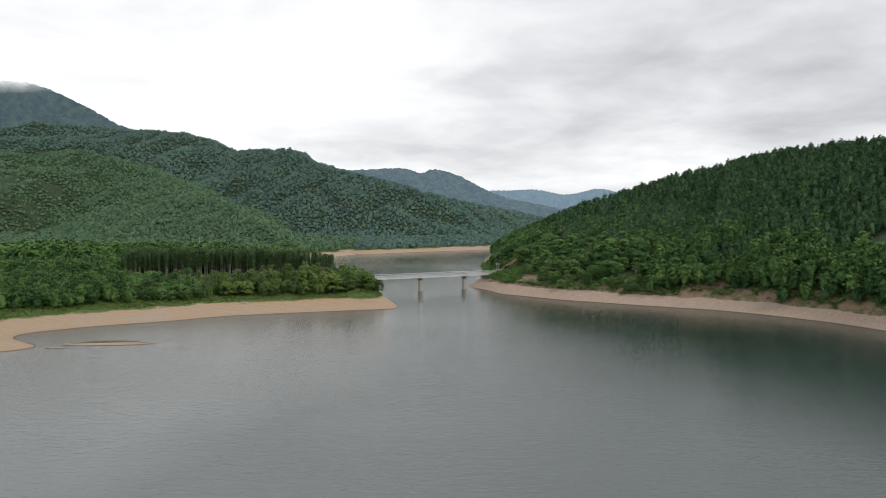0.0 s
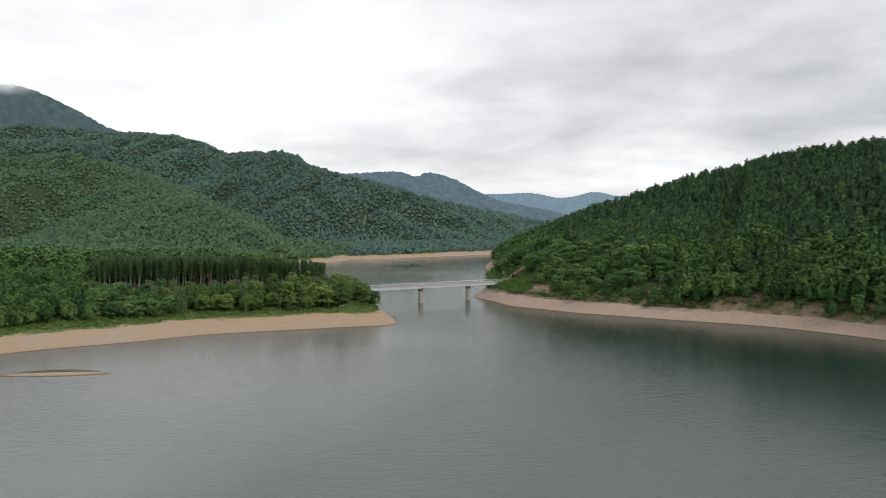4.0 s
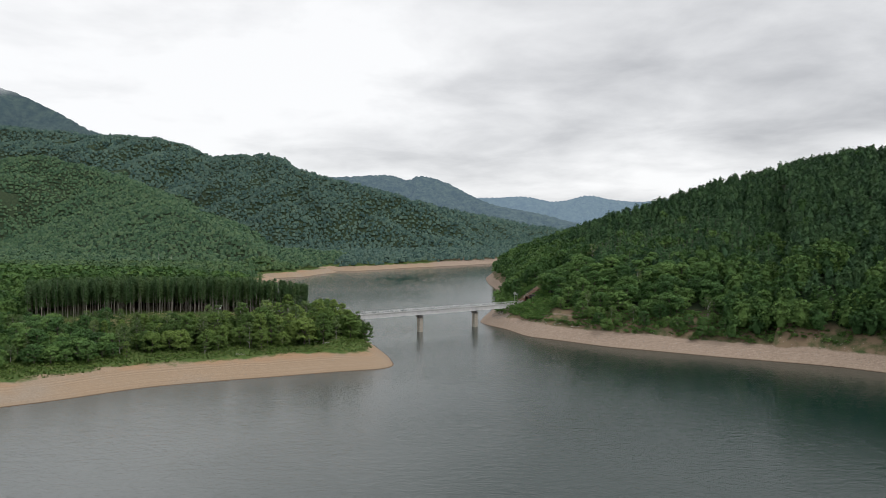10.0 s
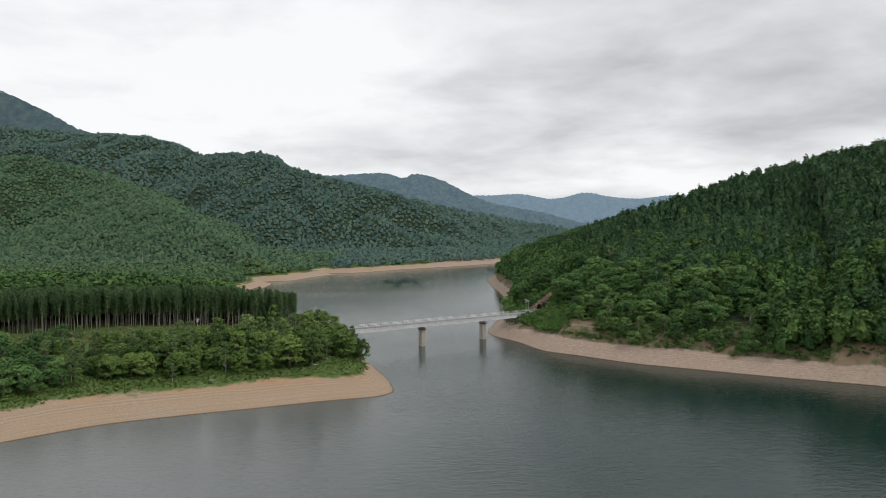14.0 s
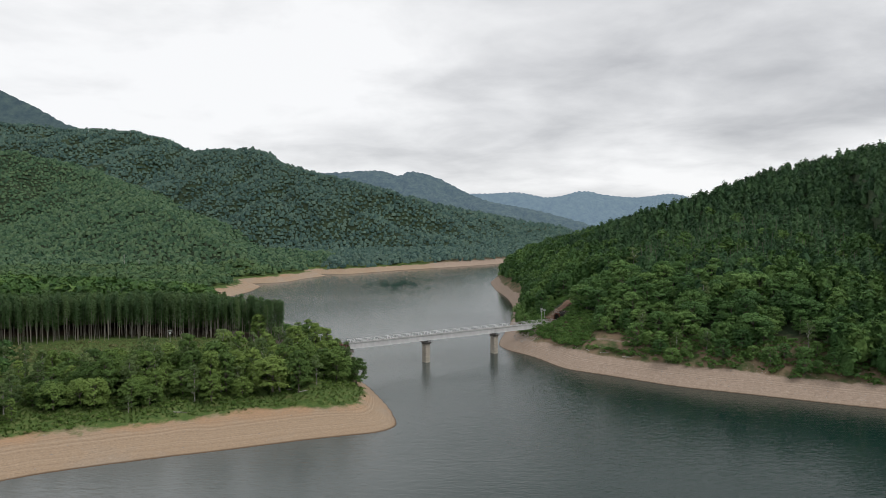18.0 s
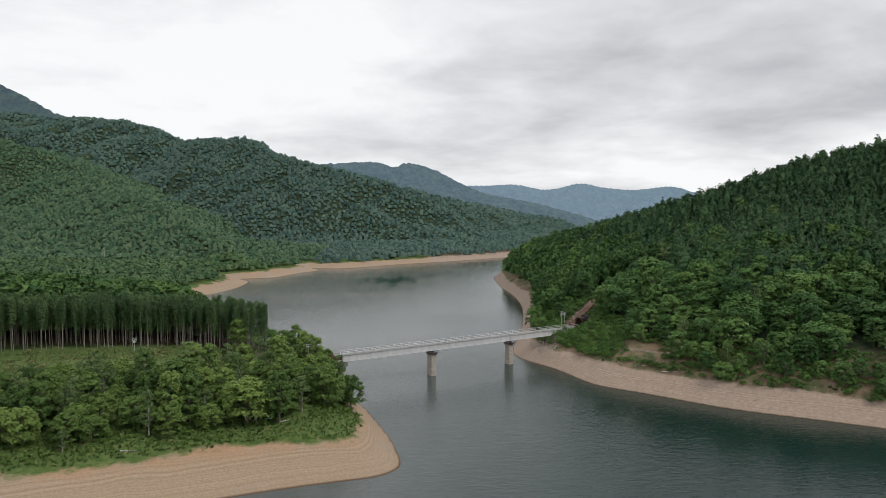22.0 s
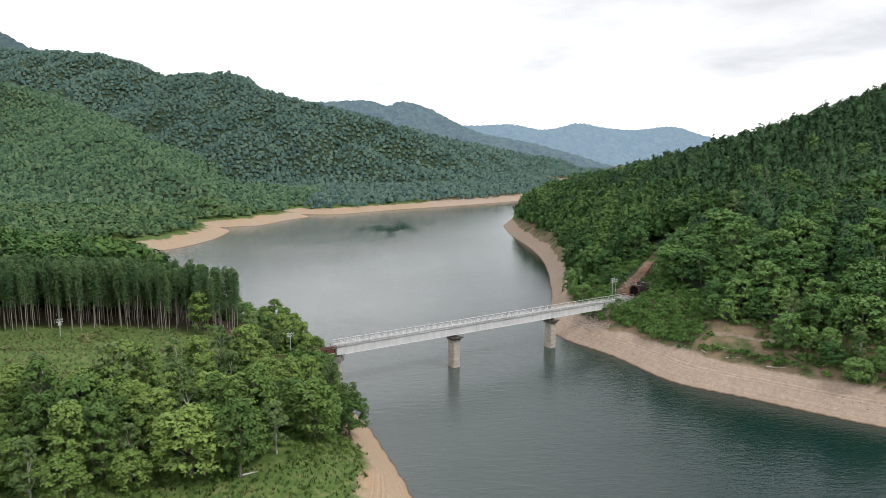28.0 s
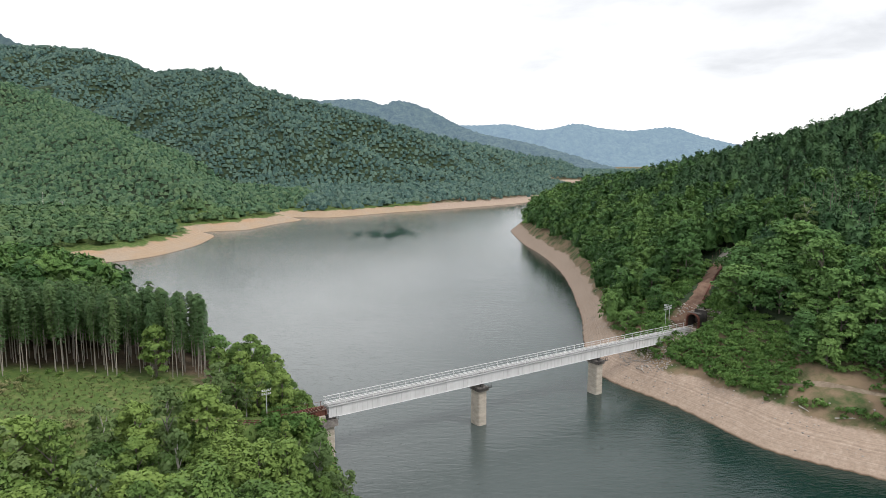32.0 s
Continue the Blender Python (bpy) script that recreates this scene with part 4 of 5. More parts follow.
if len(rest_c):
    sc = np.random.RandomState(55).uniform(0.78, 0.95, len(rest_c))
    back = np.stack([cx_[rest_c], cy_[rest_c], z_at(cx_[rest_c], cy_[rest_c])], 1)
    tagged(new("conifer_wood", scatter_mesh("conifer_wood", LARCH_MID, back, sc, sc * 50, M_LARCH_MID, 55)), "tall conifers at the back of the plantation", "woodland", kind="stuff")

# far woods on the hills across the lake
TOPS, TOPS_NEAR = [], []
for s in range(8):
    rs = np.random.RandomState(400 + s)
    dv, df = dome(430 + s)
    dv, df = dv[:13], df[[k for k in range(len(df)) if df[k].max() < 13]]
    dv[7:, 2] -= 0.45
    lump = dv * np.array([0.82, 0.82, 0.92])
    dn = lump / np.linalg.norm(lump, axis=1)[:, None] + rs.normal(size=lump.shape) * 0.25 + [0, 0, 0.55]
    lobes = np.array([(0, 0, 0.15, 0.80)] + [(0.55 * math.cos(q), 0.55 * math.sin(q), rs.uniform(-0.1, 0.4), rs.uniform(0.35, 0.6)) for q in rs.uniform(0, 6.28, 3)])
    sv, sf, sn = leaf_cloud(lobes, 10, 0.36, 420 + s, 0.9, (0.4, 0.7, 0.5))
    TOPS.append((np.vstack([lump, sv]), np.vstack([df, sf + len(lump)]), np.vstack([dn, sn])))
    sv, sf, sn = leaf_cloud(lobes, 44, 0.23, 440 + s, 0.9, (0.5, 0.8, 0.3))
    TOPS_NEAR.append((np.vstack([lump * 0.92, sv]), np.vstack([df, sf + len(lump)]), np.vstack([dn, sn])))


def slope_at(x, y, h=9.0):
    """Upward normals of the ground, smoothed over a tree's width."""
    n = np.stack([z_at(x - h, y) - z_at(x + h, y), z_at(x, y - h) - z_at(x, y + h), np.full(x.shape, 2 * h)], -1)
    return n / np.linalg.norm(n, axis=1)[:, None]


def far_wood(name, box, step, size, mat, label, seed, light):
    x, y = jittered(*box, step, seed)
    d, z = d_at(x, y), z_at(x, y)
    k = (d > np.where(y > 1350, 13, np.where((y > 1020) & (x > -150), 17, 24)) + 6 * fbm(x, y, 60, 43, 3)) & (z > 3)
    k &= np.abs(x + 20) < 0.80 * (y - 0) + 120
    k &= in_view(x, y, z, 20)
    # the light forest covers the nearer ridge, the dark one the ridge behind
    r = rises(x, y, np.clip(d, 0, None))
    k &= ((((r[1] > r[2] - 4 * fbm(x, y, 90, 47, 2)) & (x < -150)) | ((y < 1030) & (x < -120))) == light)
    x, y, z = x[k], y[k], z[k]
    rs = np.random.RandomState(seed + 5)
    sc = size * (0.74 + 0.62 * rs.uniform(0, 1, len(x)) ** 1.6)
    tall = sc * rs.uniform(0.75, 1.2, len(x))
    if not len(x):
        return
    p = np.stack([x, y, z + size * rs.uniform(0.4, 1.3, len(x)) + 2.6 * fbm(x, y, 42, 48, 2)], 1)
    ob = new(name, scatter_mesh(name, TOPS_NEAR if step < 6.1 else TOPS, p, sc, rs.uniform(0, 6.28, len(x)), mat, seed, tall, slope=slope_at(x, y)))
    tagged(ob, label, "woodland", kind="stuff")


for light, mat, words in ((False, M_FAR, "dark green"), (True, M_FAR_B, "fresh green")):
    s0 = 100 if light else 0
    far_wood("bay_wood", (-900, 0, 700, 1010), 6.0, 3.8, M_BAY if light else mat, words + " forest at the edge of the bay", 69 + s0, light)
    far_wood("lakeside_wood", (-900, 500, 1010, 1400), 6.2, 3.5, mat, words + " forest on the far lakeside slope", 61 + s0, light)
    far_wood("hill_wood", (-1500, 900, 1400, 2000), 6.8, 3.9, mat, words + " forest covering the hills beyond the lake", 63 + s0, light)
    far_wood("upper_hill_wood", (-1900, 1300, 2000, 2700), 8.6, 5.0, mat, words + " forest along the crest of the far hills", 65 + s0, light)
far_wood("left_slope_wood", (-900, -428, 430, 700), 6.6, 4.2, M_FAR_B, "green forest on the slope behind the bay", 67, True)


# ---- the railway bridge ----
BX, BY, BTURN = -17.5, 523.9, math.atan2(0.4945, 0.8692)
BRIDGE = Matrix.Translation((BX, BY, 0)) @ Matrix.Rotation(BTURN, 4, "Z")
Z_SEAT, Z_LOW, Z_TOP = 10.0, 10.42, 12.85
HALF = 1.15


def put(x, y, z, turn=0.0):
    return Matrix.Translation((x, y, z)) @ Matrix.Rotation(turn, 4, "Z")


bridge = thing("railway_bridge", "long grey steel plate-girder bridge with pale railings over the water", "bridge", at=BRIDGE)
me_web = box_mesh("web", 39.9, 0.05, Z_TOP - Z_LOW, M_STEEL, 0)
me_flange = box_mesh("flange", 39.9, 0.5, 0.06, M_STEEL, 0.01)
me_stiff = box_mesh("stiffener", 0.06, 0.07, Z_TOP - Z_LOW - 0.14, M_STEEL, 0)
me_deck = box_mesh("deck_plate", 39.9, 1.5, 0.09, M_DECK, 0.01)
me_cross = box_mesh("cross_frame", 0.14, 2 * HALF - 0.1, 1.7, M_STEEL, 0)
me_post = box_mesh("railing_post", 0.09, 0.09, 1.22, M_RAIL, 0.012)
me_rail = box_mesh("handrail", 39.95, 0.11, 0.12, M_RAIL, 0.02)
me_mid = box_mesh("middle_rail", 39.95, 0.05, 0.06, M_RAIL, 0.01)
me_kerb = box_mesh("deck_edge", 39.95, 0.10, 0.14, M_RAIL, 0.015)
for k in range(3):
    x0 = -40 + 40 * k + 20
    span = part("girder_span", box_mesh("girder_span", 39.9, 0.5, 0.10, M_STEEL, 0.01), bridge, "grey riveted girder span", put(x0, 0, Z_TOP - 0.25))
    for s in (-1, 1):
        part("web", me_web, span, "", put(0, s * HALF, (Z_TOP + Z_LOW) / 2 - Z_TOP + 0.25))
        part("flange", me_flange, span, "", put(0, s * HALF, 0.22))
        part("flange", me_flange, span, "", put(0, s * HALF, Z_LOW - Z_TOP + 0.28))
        for j in range(33):
            part("stiffener", me_stiff, span, "", put(-19.4 + j * 38.8 / 32, s * (HALF + 0.06), (Z_TOP + Z_LOW) / 2 - Z_TOP + 0.25))
        part("deck_edge", me_kerb, bridge, "", put(x0, s * (HALF + 0.36), Z_TOP + 0.13))
        part("handrail", me_rail, bridge, "pale grey handrail", put(x0, s * (HALF + 0.36), Z_TOP + 1.36))
        part("middle_rail", me_mid, bridge, "", put(x0, s * (HALF + 0.36), Z_TOP + 0.76))
    for j in range(6):
        part("cross_frame", me_cross, span, "", put(-19 + j * 7.6, 0, -1.25))
    part("deck_plate", me_deck, bridge, "weathered grey deck", put(x0, 0, Z_TOP + 0.08))
for s in (-1, 1):
    for j in range(37):
        part("railing_post", me_post, bridge, "", put(-39.6 + j * 119.2 / 36, s * (HALF + 0.36), Z_TOP + 0.72))


def pier_shaft(name, w, l, z0, z1, mat):
    """A round-nosed pier with slight taper and construction joints."""
    bm = bmesh.new()
    rings = []
    levels = [z0] + [z0 + (z1 - z0) * k / 8 for k in range(1, 8) for _ in (0, 1, 2)] + [z1]
    for i, z in enumerate(levels):
        groove = 0.035 if 0 < i < len(levels) - 1 and (i - 1) % 3 == 1 else 0.0
        zz = z + (0, -0.05, 0, 0.05)[((i - 1) % 3) + 1] if 0 < i < len(levels) - 1 else z
        t = 1 + 0.05 * (z1 - z) / (z1 - z0)
        ring = []
        for q in range(20):
            an = 2 * math.pi * q / 20
            cx, cy = math.cos(an), math.sin(an)
            ring.append(bm.verts.new((t * (w / 2 - groove) * math.copysign(abs(cx) ** 0.34, cx), t * (l / 2 - groove) * math.copysign(abs(cy) ** 0.34, cy), zz)))
        rings.append(ring)
    for a0, a1 in zip(rings, rings[1:]):
        for q in range(20):
            bm.faces.new((a0[q], a0[(q + 1) % 20], a1[(q + 1) % 20], a1[q]))
    bm.faces.new(rings[-1])
    return bm_mesh(name, bm, mat)


def fence_bits(parent, x0, x1, y, z):
    """A short dark iron guard rail along x."""
    n = 4
    for k in range(n + 1):
        part("guard_post", box_mesh("guard_post", 0.06, 0.06, 0.95, M_DARK, 0), parent, "", put(x0 + (x1 - x0) * k / n, y, z + 0.47))
    for h in (0.5, 0.92):
        part("guard_rail", box_mesh("guard_rail", abs(x1 - x0), 0.05, 0.05, M_DARK, 0), parent, "", put((x0 + x1) / 2, y, z + h))


def pier(x):
    p = thing("bridge_pier", "round-nosed weathered concrete pier with a dark stained cap", "pier", "bridge piers", at=BRIDGE @ put(x, 0, 0))
    part("shaft", pier_shaft("shaft", 2.6, 3.5, -6, 8.75, M_CONC), p)
    part("cap", pier_shaft("cap", 3.2, 4.3, 8.75, 9.55, M_CONC_DARK), p, "dark stained cap")
    for s in (-1, 1):
        part("bearing", box_mesh("bearing", 0.8, 0.5, 0.86, M_DARK, 0.03), p, "iron bearing block", put(0, s * HALF, 9.98))
        part("platform", box_mesh("platform", 3.6, 0.75, 0.08, M_DARK, 0.01), p, "", put(0, s * 2.4, 9.6))
        fence_bits(p, -1.8, 1.8, s * 2.75, 9.62)
    return p


pier(0)
pier(40)
# land ends: stone-faced seats
seat = thing("bridge_abutment", "dark concrete abutment column carrying the bridge end", "abutment", at=BRIDGE @ put(-40.2, 0, 0))
part("shaft", pier_shaft("shaft", 2.8, 3.6, -2, 8.8, M_CONC), seat)
part("cap", pier_shaft("cap", 4.2, 4.6, 8.8, 9.95, M_CONC_DARK), seat, "dark stained cap")
fence_bits(seat, -1.6, 2.0, -2.25, 9.95)
part("bearing", box_mesh("bearing", 0.8, 2.6, 0.5, M_DARK, 0.03), seat, "", put(0.4, 0, 10.18))
seat2 = thing("bridge_abutment", "grey concrete abutment under the tunnel end of the bridge", "abutment", at=BRIDGE @ put(80.6, 0, 0))
part("wall", box_mesh("wall", 2.2, 4.6, 9.0, M_CONC, 0.08, 3.0), seat2)
part("back_wall", box_mesh("back_wall", 0.7, 4.6, 13.0, M_CONC, 0.06, 0.0), seat2, "", put(0.9, 0, -0.2))

# red approach span at the land end
appr = thing("approach_girder", "short rust-red girder span between bridge and bank", "girder", at=BRIDGE @ put(-46.5, 0, 0))
for s in (-1, 1):
    part("web", box_mesh("web", 12.4, 0.06, 1.05, M_RUST, 0), appr, "", put(0, s * 0.95, 11.75))
    part("flange", box_mesh("flange", 12.4, 0.36, 0.06, M_RUST, 0.01), appr, "", put(0, s * 0.95, 12.3))
    part("flange", box_mesh("flange", 12.4, 0.36, 0.06, M_RUST, 0.01), appr, "", put(0, s * 0.95, 11.2))
    for j in range(11):
        part("stiffener", box_mesh("stiffener", 0.06, 0.16, 0.98, M_RUST, 0), appr, "", put(-5.9 + j * 1.18, s * 1.06, 11.75))
    part("rail", box_mesh("rail", 12.4, 0.07, 0.14, M_RUST, 0.01), appr, "rusty running rail", put(0, s * 0.53, 12.62))
    part("hand_cable", box_mesh("hand_cable", 12.4, 0.05, 0.05, M_RUST, 0), appr, "", put(0, s * 1.5, 13.3))
    for j in range(5):
        part("railing_post", box_mesh("railing_post", 0.07, 0.07, 1.0, M_RUST, 0), appr, "", put(-5.8 + j * 2.9, s * 1.5, 12.85))
me_sl = box_mesh("sleeper", 0.22, 2.5, 0.2, M_SLEEPER, 0.02)
for j in range(19):
    part("sleeper", me_sl, appr, "", put(-6.0 + j * 0.66, 0, 12.44))
part("concrete_seat", box_mesh("concrete_seat", 2.0, 3.4, 1.6, M_CONC, 0.05), appr, "pale concrete seat", put(4.6, 0, 10.4))

# old track in the grass
track = thing("railway_track", "disused rusty railway track with timber sleepers in the grass", "track")
line = smooth_line([(-57, 500.9), (-63, 499.2), (-70, 498.8), (-80, 499.6)], 10)
seg = np.linalg.norm(np.diff(line, axis=0), axis=1)
arc = np.concatenate([[0], np.cumsum(seg)])
for a0 in np.arange(0.3, arc[-1], 1.0):
    cx, cy = np.interp(a0, arc, line[:, 0]), np.interp(a0, arc, line[:, 1])
    dx, dy = np.interp(a0 + 0.3, arc, line[:, 0]) - cx, np.interp(a0 + 0.3, arc, line[:, 1]) - cy
    part("sleeper", me_sl, track, "", put(cx, cy, float(z_at(cx, cy)) + 0.10, math.atan2(dy, dx)))
for s in (-1, 1):
    bm = bmesh.new()
    pts = []
    for a0 in np.arange(0, arc[-1], 2.0):
        cx, cy = np.interp(a0, arc, line[:, 0]), np.interp(a0, arc, line[:, 1])
        dx, dy = np.interp(a0 + 0.5, arc, line[:, 0]) - cx, np.interp(a0 + 0.5, arc, line[:, 1]) - cy
        k = math.hypot(dx, dy) or 1
        pts.append((cx - s * 0.53 * dy / k, cy + s * 0.53 * dx / k, float(z_at(cx, cy)) + 0.27))
    tube(bm, pts, [0.07] * len(pts), 4)
    part("rail", bm_mesh("rail", bm, M_RUST), track, "rusty rail")

# ---- tunnel mouth ----
tunnel = thing("tunnel_portal", "rust-red steel arch framing a dark railway tunnel mouth", "tunnel", at=BRIDGE @ put(81.6, 0, 12.45))


def arch(name, w, h, thick, x0, x1, mat):
    """An arched tube: straight sides and a round top, with thickness."""
    bm = bmesh.new()
    prof = [(-w / 2, -0.3), (-w / 2, h - w / 2 * 0.8)]
    prof += [(-w / 2 * math.cos(math.pi * k / 10), h - w / 2 * 0.8 + w / 2 * 0.8 * math.sin(math.pi * k / 10)) for k in range(1, 10)]
    prof += [(w / 2, h - w / 2 * 0.8), (w / 2, -0.3)]
    k = (w / 2 + thick) / (w / 2)
    rows = []
    for x in (x0, x1):
        rows.append([bm.verts.new((x, y, z)) for y, z in prof])
        rows.append([bm.verts.new((x, y * k, z + thick * max(0, z) / h)) for y, z in prof])
    for i in range(len(prof) - 1):
        bm.faces.new((rows[0][i], rows[0][i + 1], rows[2][i + 1], rows[2][i]))
        bm.faces.new((rows[1][i], rows[3][i], rows[3][i + 1], rows[1][i + 1]))
        bm.faces.new((rows[0][i], rows[1][i], rows[1][i + 1], rows[0][i + 1]))
        bm.faces.new((rows[2][i], rows[2][i + 1], rows[3][i + 1], rows[3][i]))
    return bm_mesh(name, bm, mat)


part("arch_frame", arch("arch_frame", 3.9, 4.5, 0.35, 0, 0.7, M_RUST), tunnel, "rust-red arch frame")
part("arch_lining", arch("arch_lining", 3.9, 4.5, 0.22, 0.72, 4.2, M_TUNNEL), tunnel, "dark lining")
# added wall closes the short tube, black in place of the tunnel's deep shade
part("inner_wall", box_mesh("inner_wall", 0.3, 4.4, 6.0, M_TUNNEL, 0), tunnel, "", put(4.1, 0, 2.4))
part("track_bed", box_mesh("track_bed", 4.0, 3.8, 0.3, M_SLEEPER, 0), tunnel, "", put(2.1, 0, 0.3))
part("top_slab", box_mesh("top_slab", 0.8, 4.6, 0.22, M_CONC_DARK, 0.04), tunnel, "stained concrete lip", put(0.9, 0, 4.9))


# ---- draped strips: soil cut, road, path ----
def strip(name, pts, wide, mat, label, lift=0.12, ragged=0.25):
    line = smooth_line(pts, 8)
    rs = np.random.RandomState(int(abs(pts[0][0]) * 7))
    rows, cols = [], 7
    for i, (x, y) in enumerate(line):
        j = min(i, len(line) - 2)
        d = line[j + 1] - line[j]
        d = d / np.linalg.norm(d)
        wk = wide * (1 + rs.uniform(-ragged, ragged))
        for c in np.linspace(-0.5, 0.5, cols):
            xx, yy = x - d[1] * wk * c, y + d[0] * wk * c
            rows.append((xx, yy, float(z_at(xx, yy)) + lift * (1 - (2 * c) ** 4 * 1.6)))
    ii = np.arange(len(rows)).reshape(-1, cols)
    q = np.stack([ii[:-1, :-1], ii[:-1, 1:], ii[1:, 1:], ii[1:, :-1]], -1).reshape(-1, 4)
    return tagged(new(name, mesh_np(name, rows, q, mat, smooth=True)), label, "path", kind="structure")


strip("dirt_cut", [(50, 568.8), (56.5, 572.5), (61.5, 577.5), (68, 586), (75, 596), (80, 603)], 5.4, M_SOIL, "bare reddish soil cut climbing from the tunnel", 0.3)
strip("gravel_road", [(79, 601.5), (81.5, 604.5), (84.5, 607.5), (88, 610)], 4.6, M_ROAD, "pale gravel road end above the cut", 0.3, 0.1)
strip("shore_path", [(56, 521.5), (60, 517.8), (68, 511.5), (76, 504.5)], 1.7, M_PATH, "faint trodden path along the bank", 0.10)
fence = thing("fence", "row of dark timber posts beside the gravel road", "fence")
for k in range(7):
    x, y = 80 + 1.7 * k, 608.5 + 0.8 * k
    part("post", box_mesh("post", 0.18, 0.18, 1.5, M_SLEEPER, 0.02, -0.2), fence, "", put(x, y, float(z_at(x, y))))
pipe = thing("drain_pipe", "rusty pipe lying down the soil cut", "pipe")
bm = bmesh.new()
pts = [(61 + 17 * q, 574 + 22 * q, float(z_at(61 + 17 * q, 574 + 22 * q)) + 0.5) for q in np.linspace(0, 1, 9)]
tube(bm, pts, [0.22] * 9, 8)
part("tube", bm_mesh("tube", bm, M_RUST), pipe)


# ---- masts ----
def mast(x, y, tall, arms, label, box=False):
    z = float(z_at(x, y))
    m = thing("signal_mast", label, "mast", at=put(x, y, z, BTURN))
    bm = bmesh.new()
    tube(bm, [(0, 0, -0.5), (0, 0, tall)], [0.11, 0.08], 8)
    part("pole", bm_mesh("pole", bm, M_MAST), m)
    for k in range(arms):
        h = tall - 0.25 - 0.75 * k
        part("crossarm", box_mesh("crossarm", 1.9, 0.1, 0.1, M_MAST, 0.01), m, "", put(0, 0, h))
        for s in (-0.85, -0.4, 0.4, 0.85):
            bm = bmesh.new()
            tube(bm, [(s, 0, h + 0.04), (s, 0, h + 0.16), (s, 0, h + 0.18), (s, 0, h + 0.36)], [0.05, 0.05, 0.12, 0.07], 6)
            part("insulator", bm_mesh("insulator", bm, M_RAIL), m, "white insulator")
    if box:
        part("cabinet", box_mesh("cabinet", 0.9, 0.6, 0.8, M_MAST, 0.03), m, "pale metal box", put(0, 0, tall - 1.6))
    return m


mast(-64.0, 500.8, 6.2, 2, "thin grey steel mast with crossarms beside the track")
mast(45.6, 565.8, 7.6, 3, "grey steel mast with three rows of white insulators")
mast(47.4, 567.4, 6.6, 2, "shorter grey steel mast with white insulators")
mast(-139.0, 528.0, 5.6, 2, "old steel mast with a pale metal box in the clearing", True)


# ---- mud bars ----
def mud_bar(cx, cy, lx, ly, tall, turn, label, mat=M_GROUND):
    bm = bmesh.new()
    n, rings = 28, []
    rs = random.Random(int(cx))
    for r, z in ((1.15, -0.5), (1.0, -0.05), (0.8, 0.5 * tall), (0.45, 0.9 * tall), (0.12, tall)):
        rings.append([bm.verts.new((lx * r * math.cos(q) * (1 + rs.uniform(-0.06, 0.06)), ly * r * math.sin(q) * (1 + rs.uniform(-0.12, 0.12)), z)) for q in (2 * math.pi * k / n for k in range(n))])
    for a0, a1 in zip(rings, rings[1:]):
        for k in range(n):
            bm.faces.new((a0[k], a0[(k + 1) % n], a1[(k + 1) % n], a1[k]))
    bm.faces.new(rings[-1])
    for f in bm.faces:
        f.smooth = True
    ob = new("sand_bar", bm_mesh("sand_bar", bm, mat))
    ob.matrix_basis = put(cx, cy, 0, turn)
    return tagged(ob, label, "sandbar", kind="structure")


mud_bar(-149, 297.5, 20, 3.2, 0.75, 0.12, "low sandy bar just above the water")
mud_bar(-150, 299.8, 16, 3.4, 1.15, 0.12, "dark weedy mud along the back of the sandy bar", M_MUD)
mud_bar(-168, 288.5, 5, 1.0, 0.4, 0.05, "small sandy bar just above the water")

# ---- bushes, grass, stones ----
BUSH = []
for s in range(4):
    rs = np.random.RandomState(500 + s)
    lob = np.array([(rs.uniform(-0.7, 0.7), rs.uniform(-0.7, 0.7), rs.uniform(0.25, 0.9), rs.uniform(0.35, 0.6)) for _ in range(7)])
    BUSH.append(leaf_cloud(lob, 84, 0.215, 510 + s))


def undergrowth(name, box, step, keep, lo, hi, mat, label, seed, templates):
    x, y = jittered(*box, step, seed)
    d, z = d_at(x, y), z_at(x, y)
    n = fbm(x, y, 35, 44, 3)
    k = keep(x, y, d, z, n)
    x, y, z = x[k], y[k], z[k]
    rs = np.random.RandomState(seed)
    sc = rs.uniform(lo, hi, len(x))
    ob = new(name, scatter_mesh(name, templates, np.stack([x, y, z - 0.1], 1), sc, rs.uniform(0, 6.28, len(x)), mat, seed))
    return tagged(ob, label, "plants", kind="stuff")


def d_bridge_end(x, y):
    return near_line([(34, 553, 0), (54, 564.5, 0)], x, y)[0]


def off_ways(x, y):
    return (near_line(TRACK, x, y)[0] > 2.2) & (near_line(CUT, x, y)[0] > 4) & (near_line(PORTAL[:2], x, y)[0] > 4.5) & (signed(MOUTH, x, y) < -0.5)


GRASS = []
for s in range(3):
    rs = np.random.RandomState(530 + s)
    V, F, N = [], [], []
    for b in range(9):
        an, r = rs.uniform(0, 6.28), rs.uniform(0, 0.7)
        c = np.array([r * math.cos(an), r * math.sin(an), 0])
        t = np.array([math.cos(an + 1.3), math.sin(an + 1.3), 0]) * rs.uniform(0.10, 0.2)
        tip = c + np.array([rs.uniform(-0.25, 0.25), rs.uniform(-0.25, 0.25), rs.uniform(0.45, 0.85)])
        i = len(V)
        V += [c - t, c + t, tip]
        F.append((i, i + 1, i + 2))
        N += [(0, 0, 1)] * 3
    GRASS.append((np.array(V), np.array(F), np.array(N, float)))
undergrowth("bank_bushes", (20, 260, 330, 700), 2.3, lambda x, y, d, z, n: (d > 9.2 + 2.5 * n) & (d < 30) & off_ways(x, y) & (n > -0.75) & ((signed(BARE, x, y) < 0) | (n > 0.45)), 0.7, 2.0, M_BUSH, "low green bushes and weeds along the top of the bank", 71, BUSH)
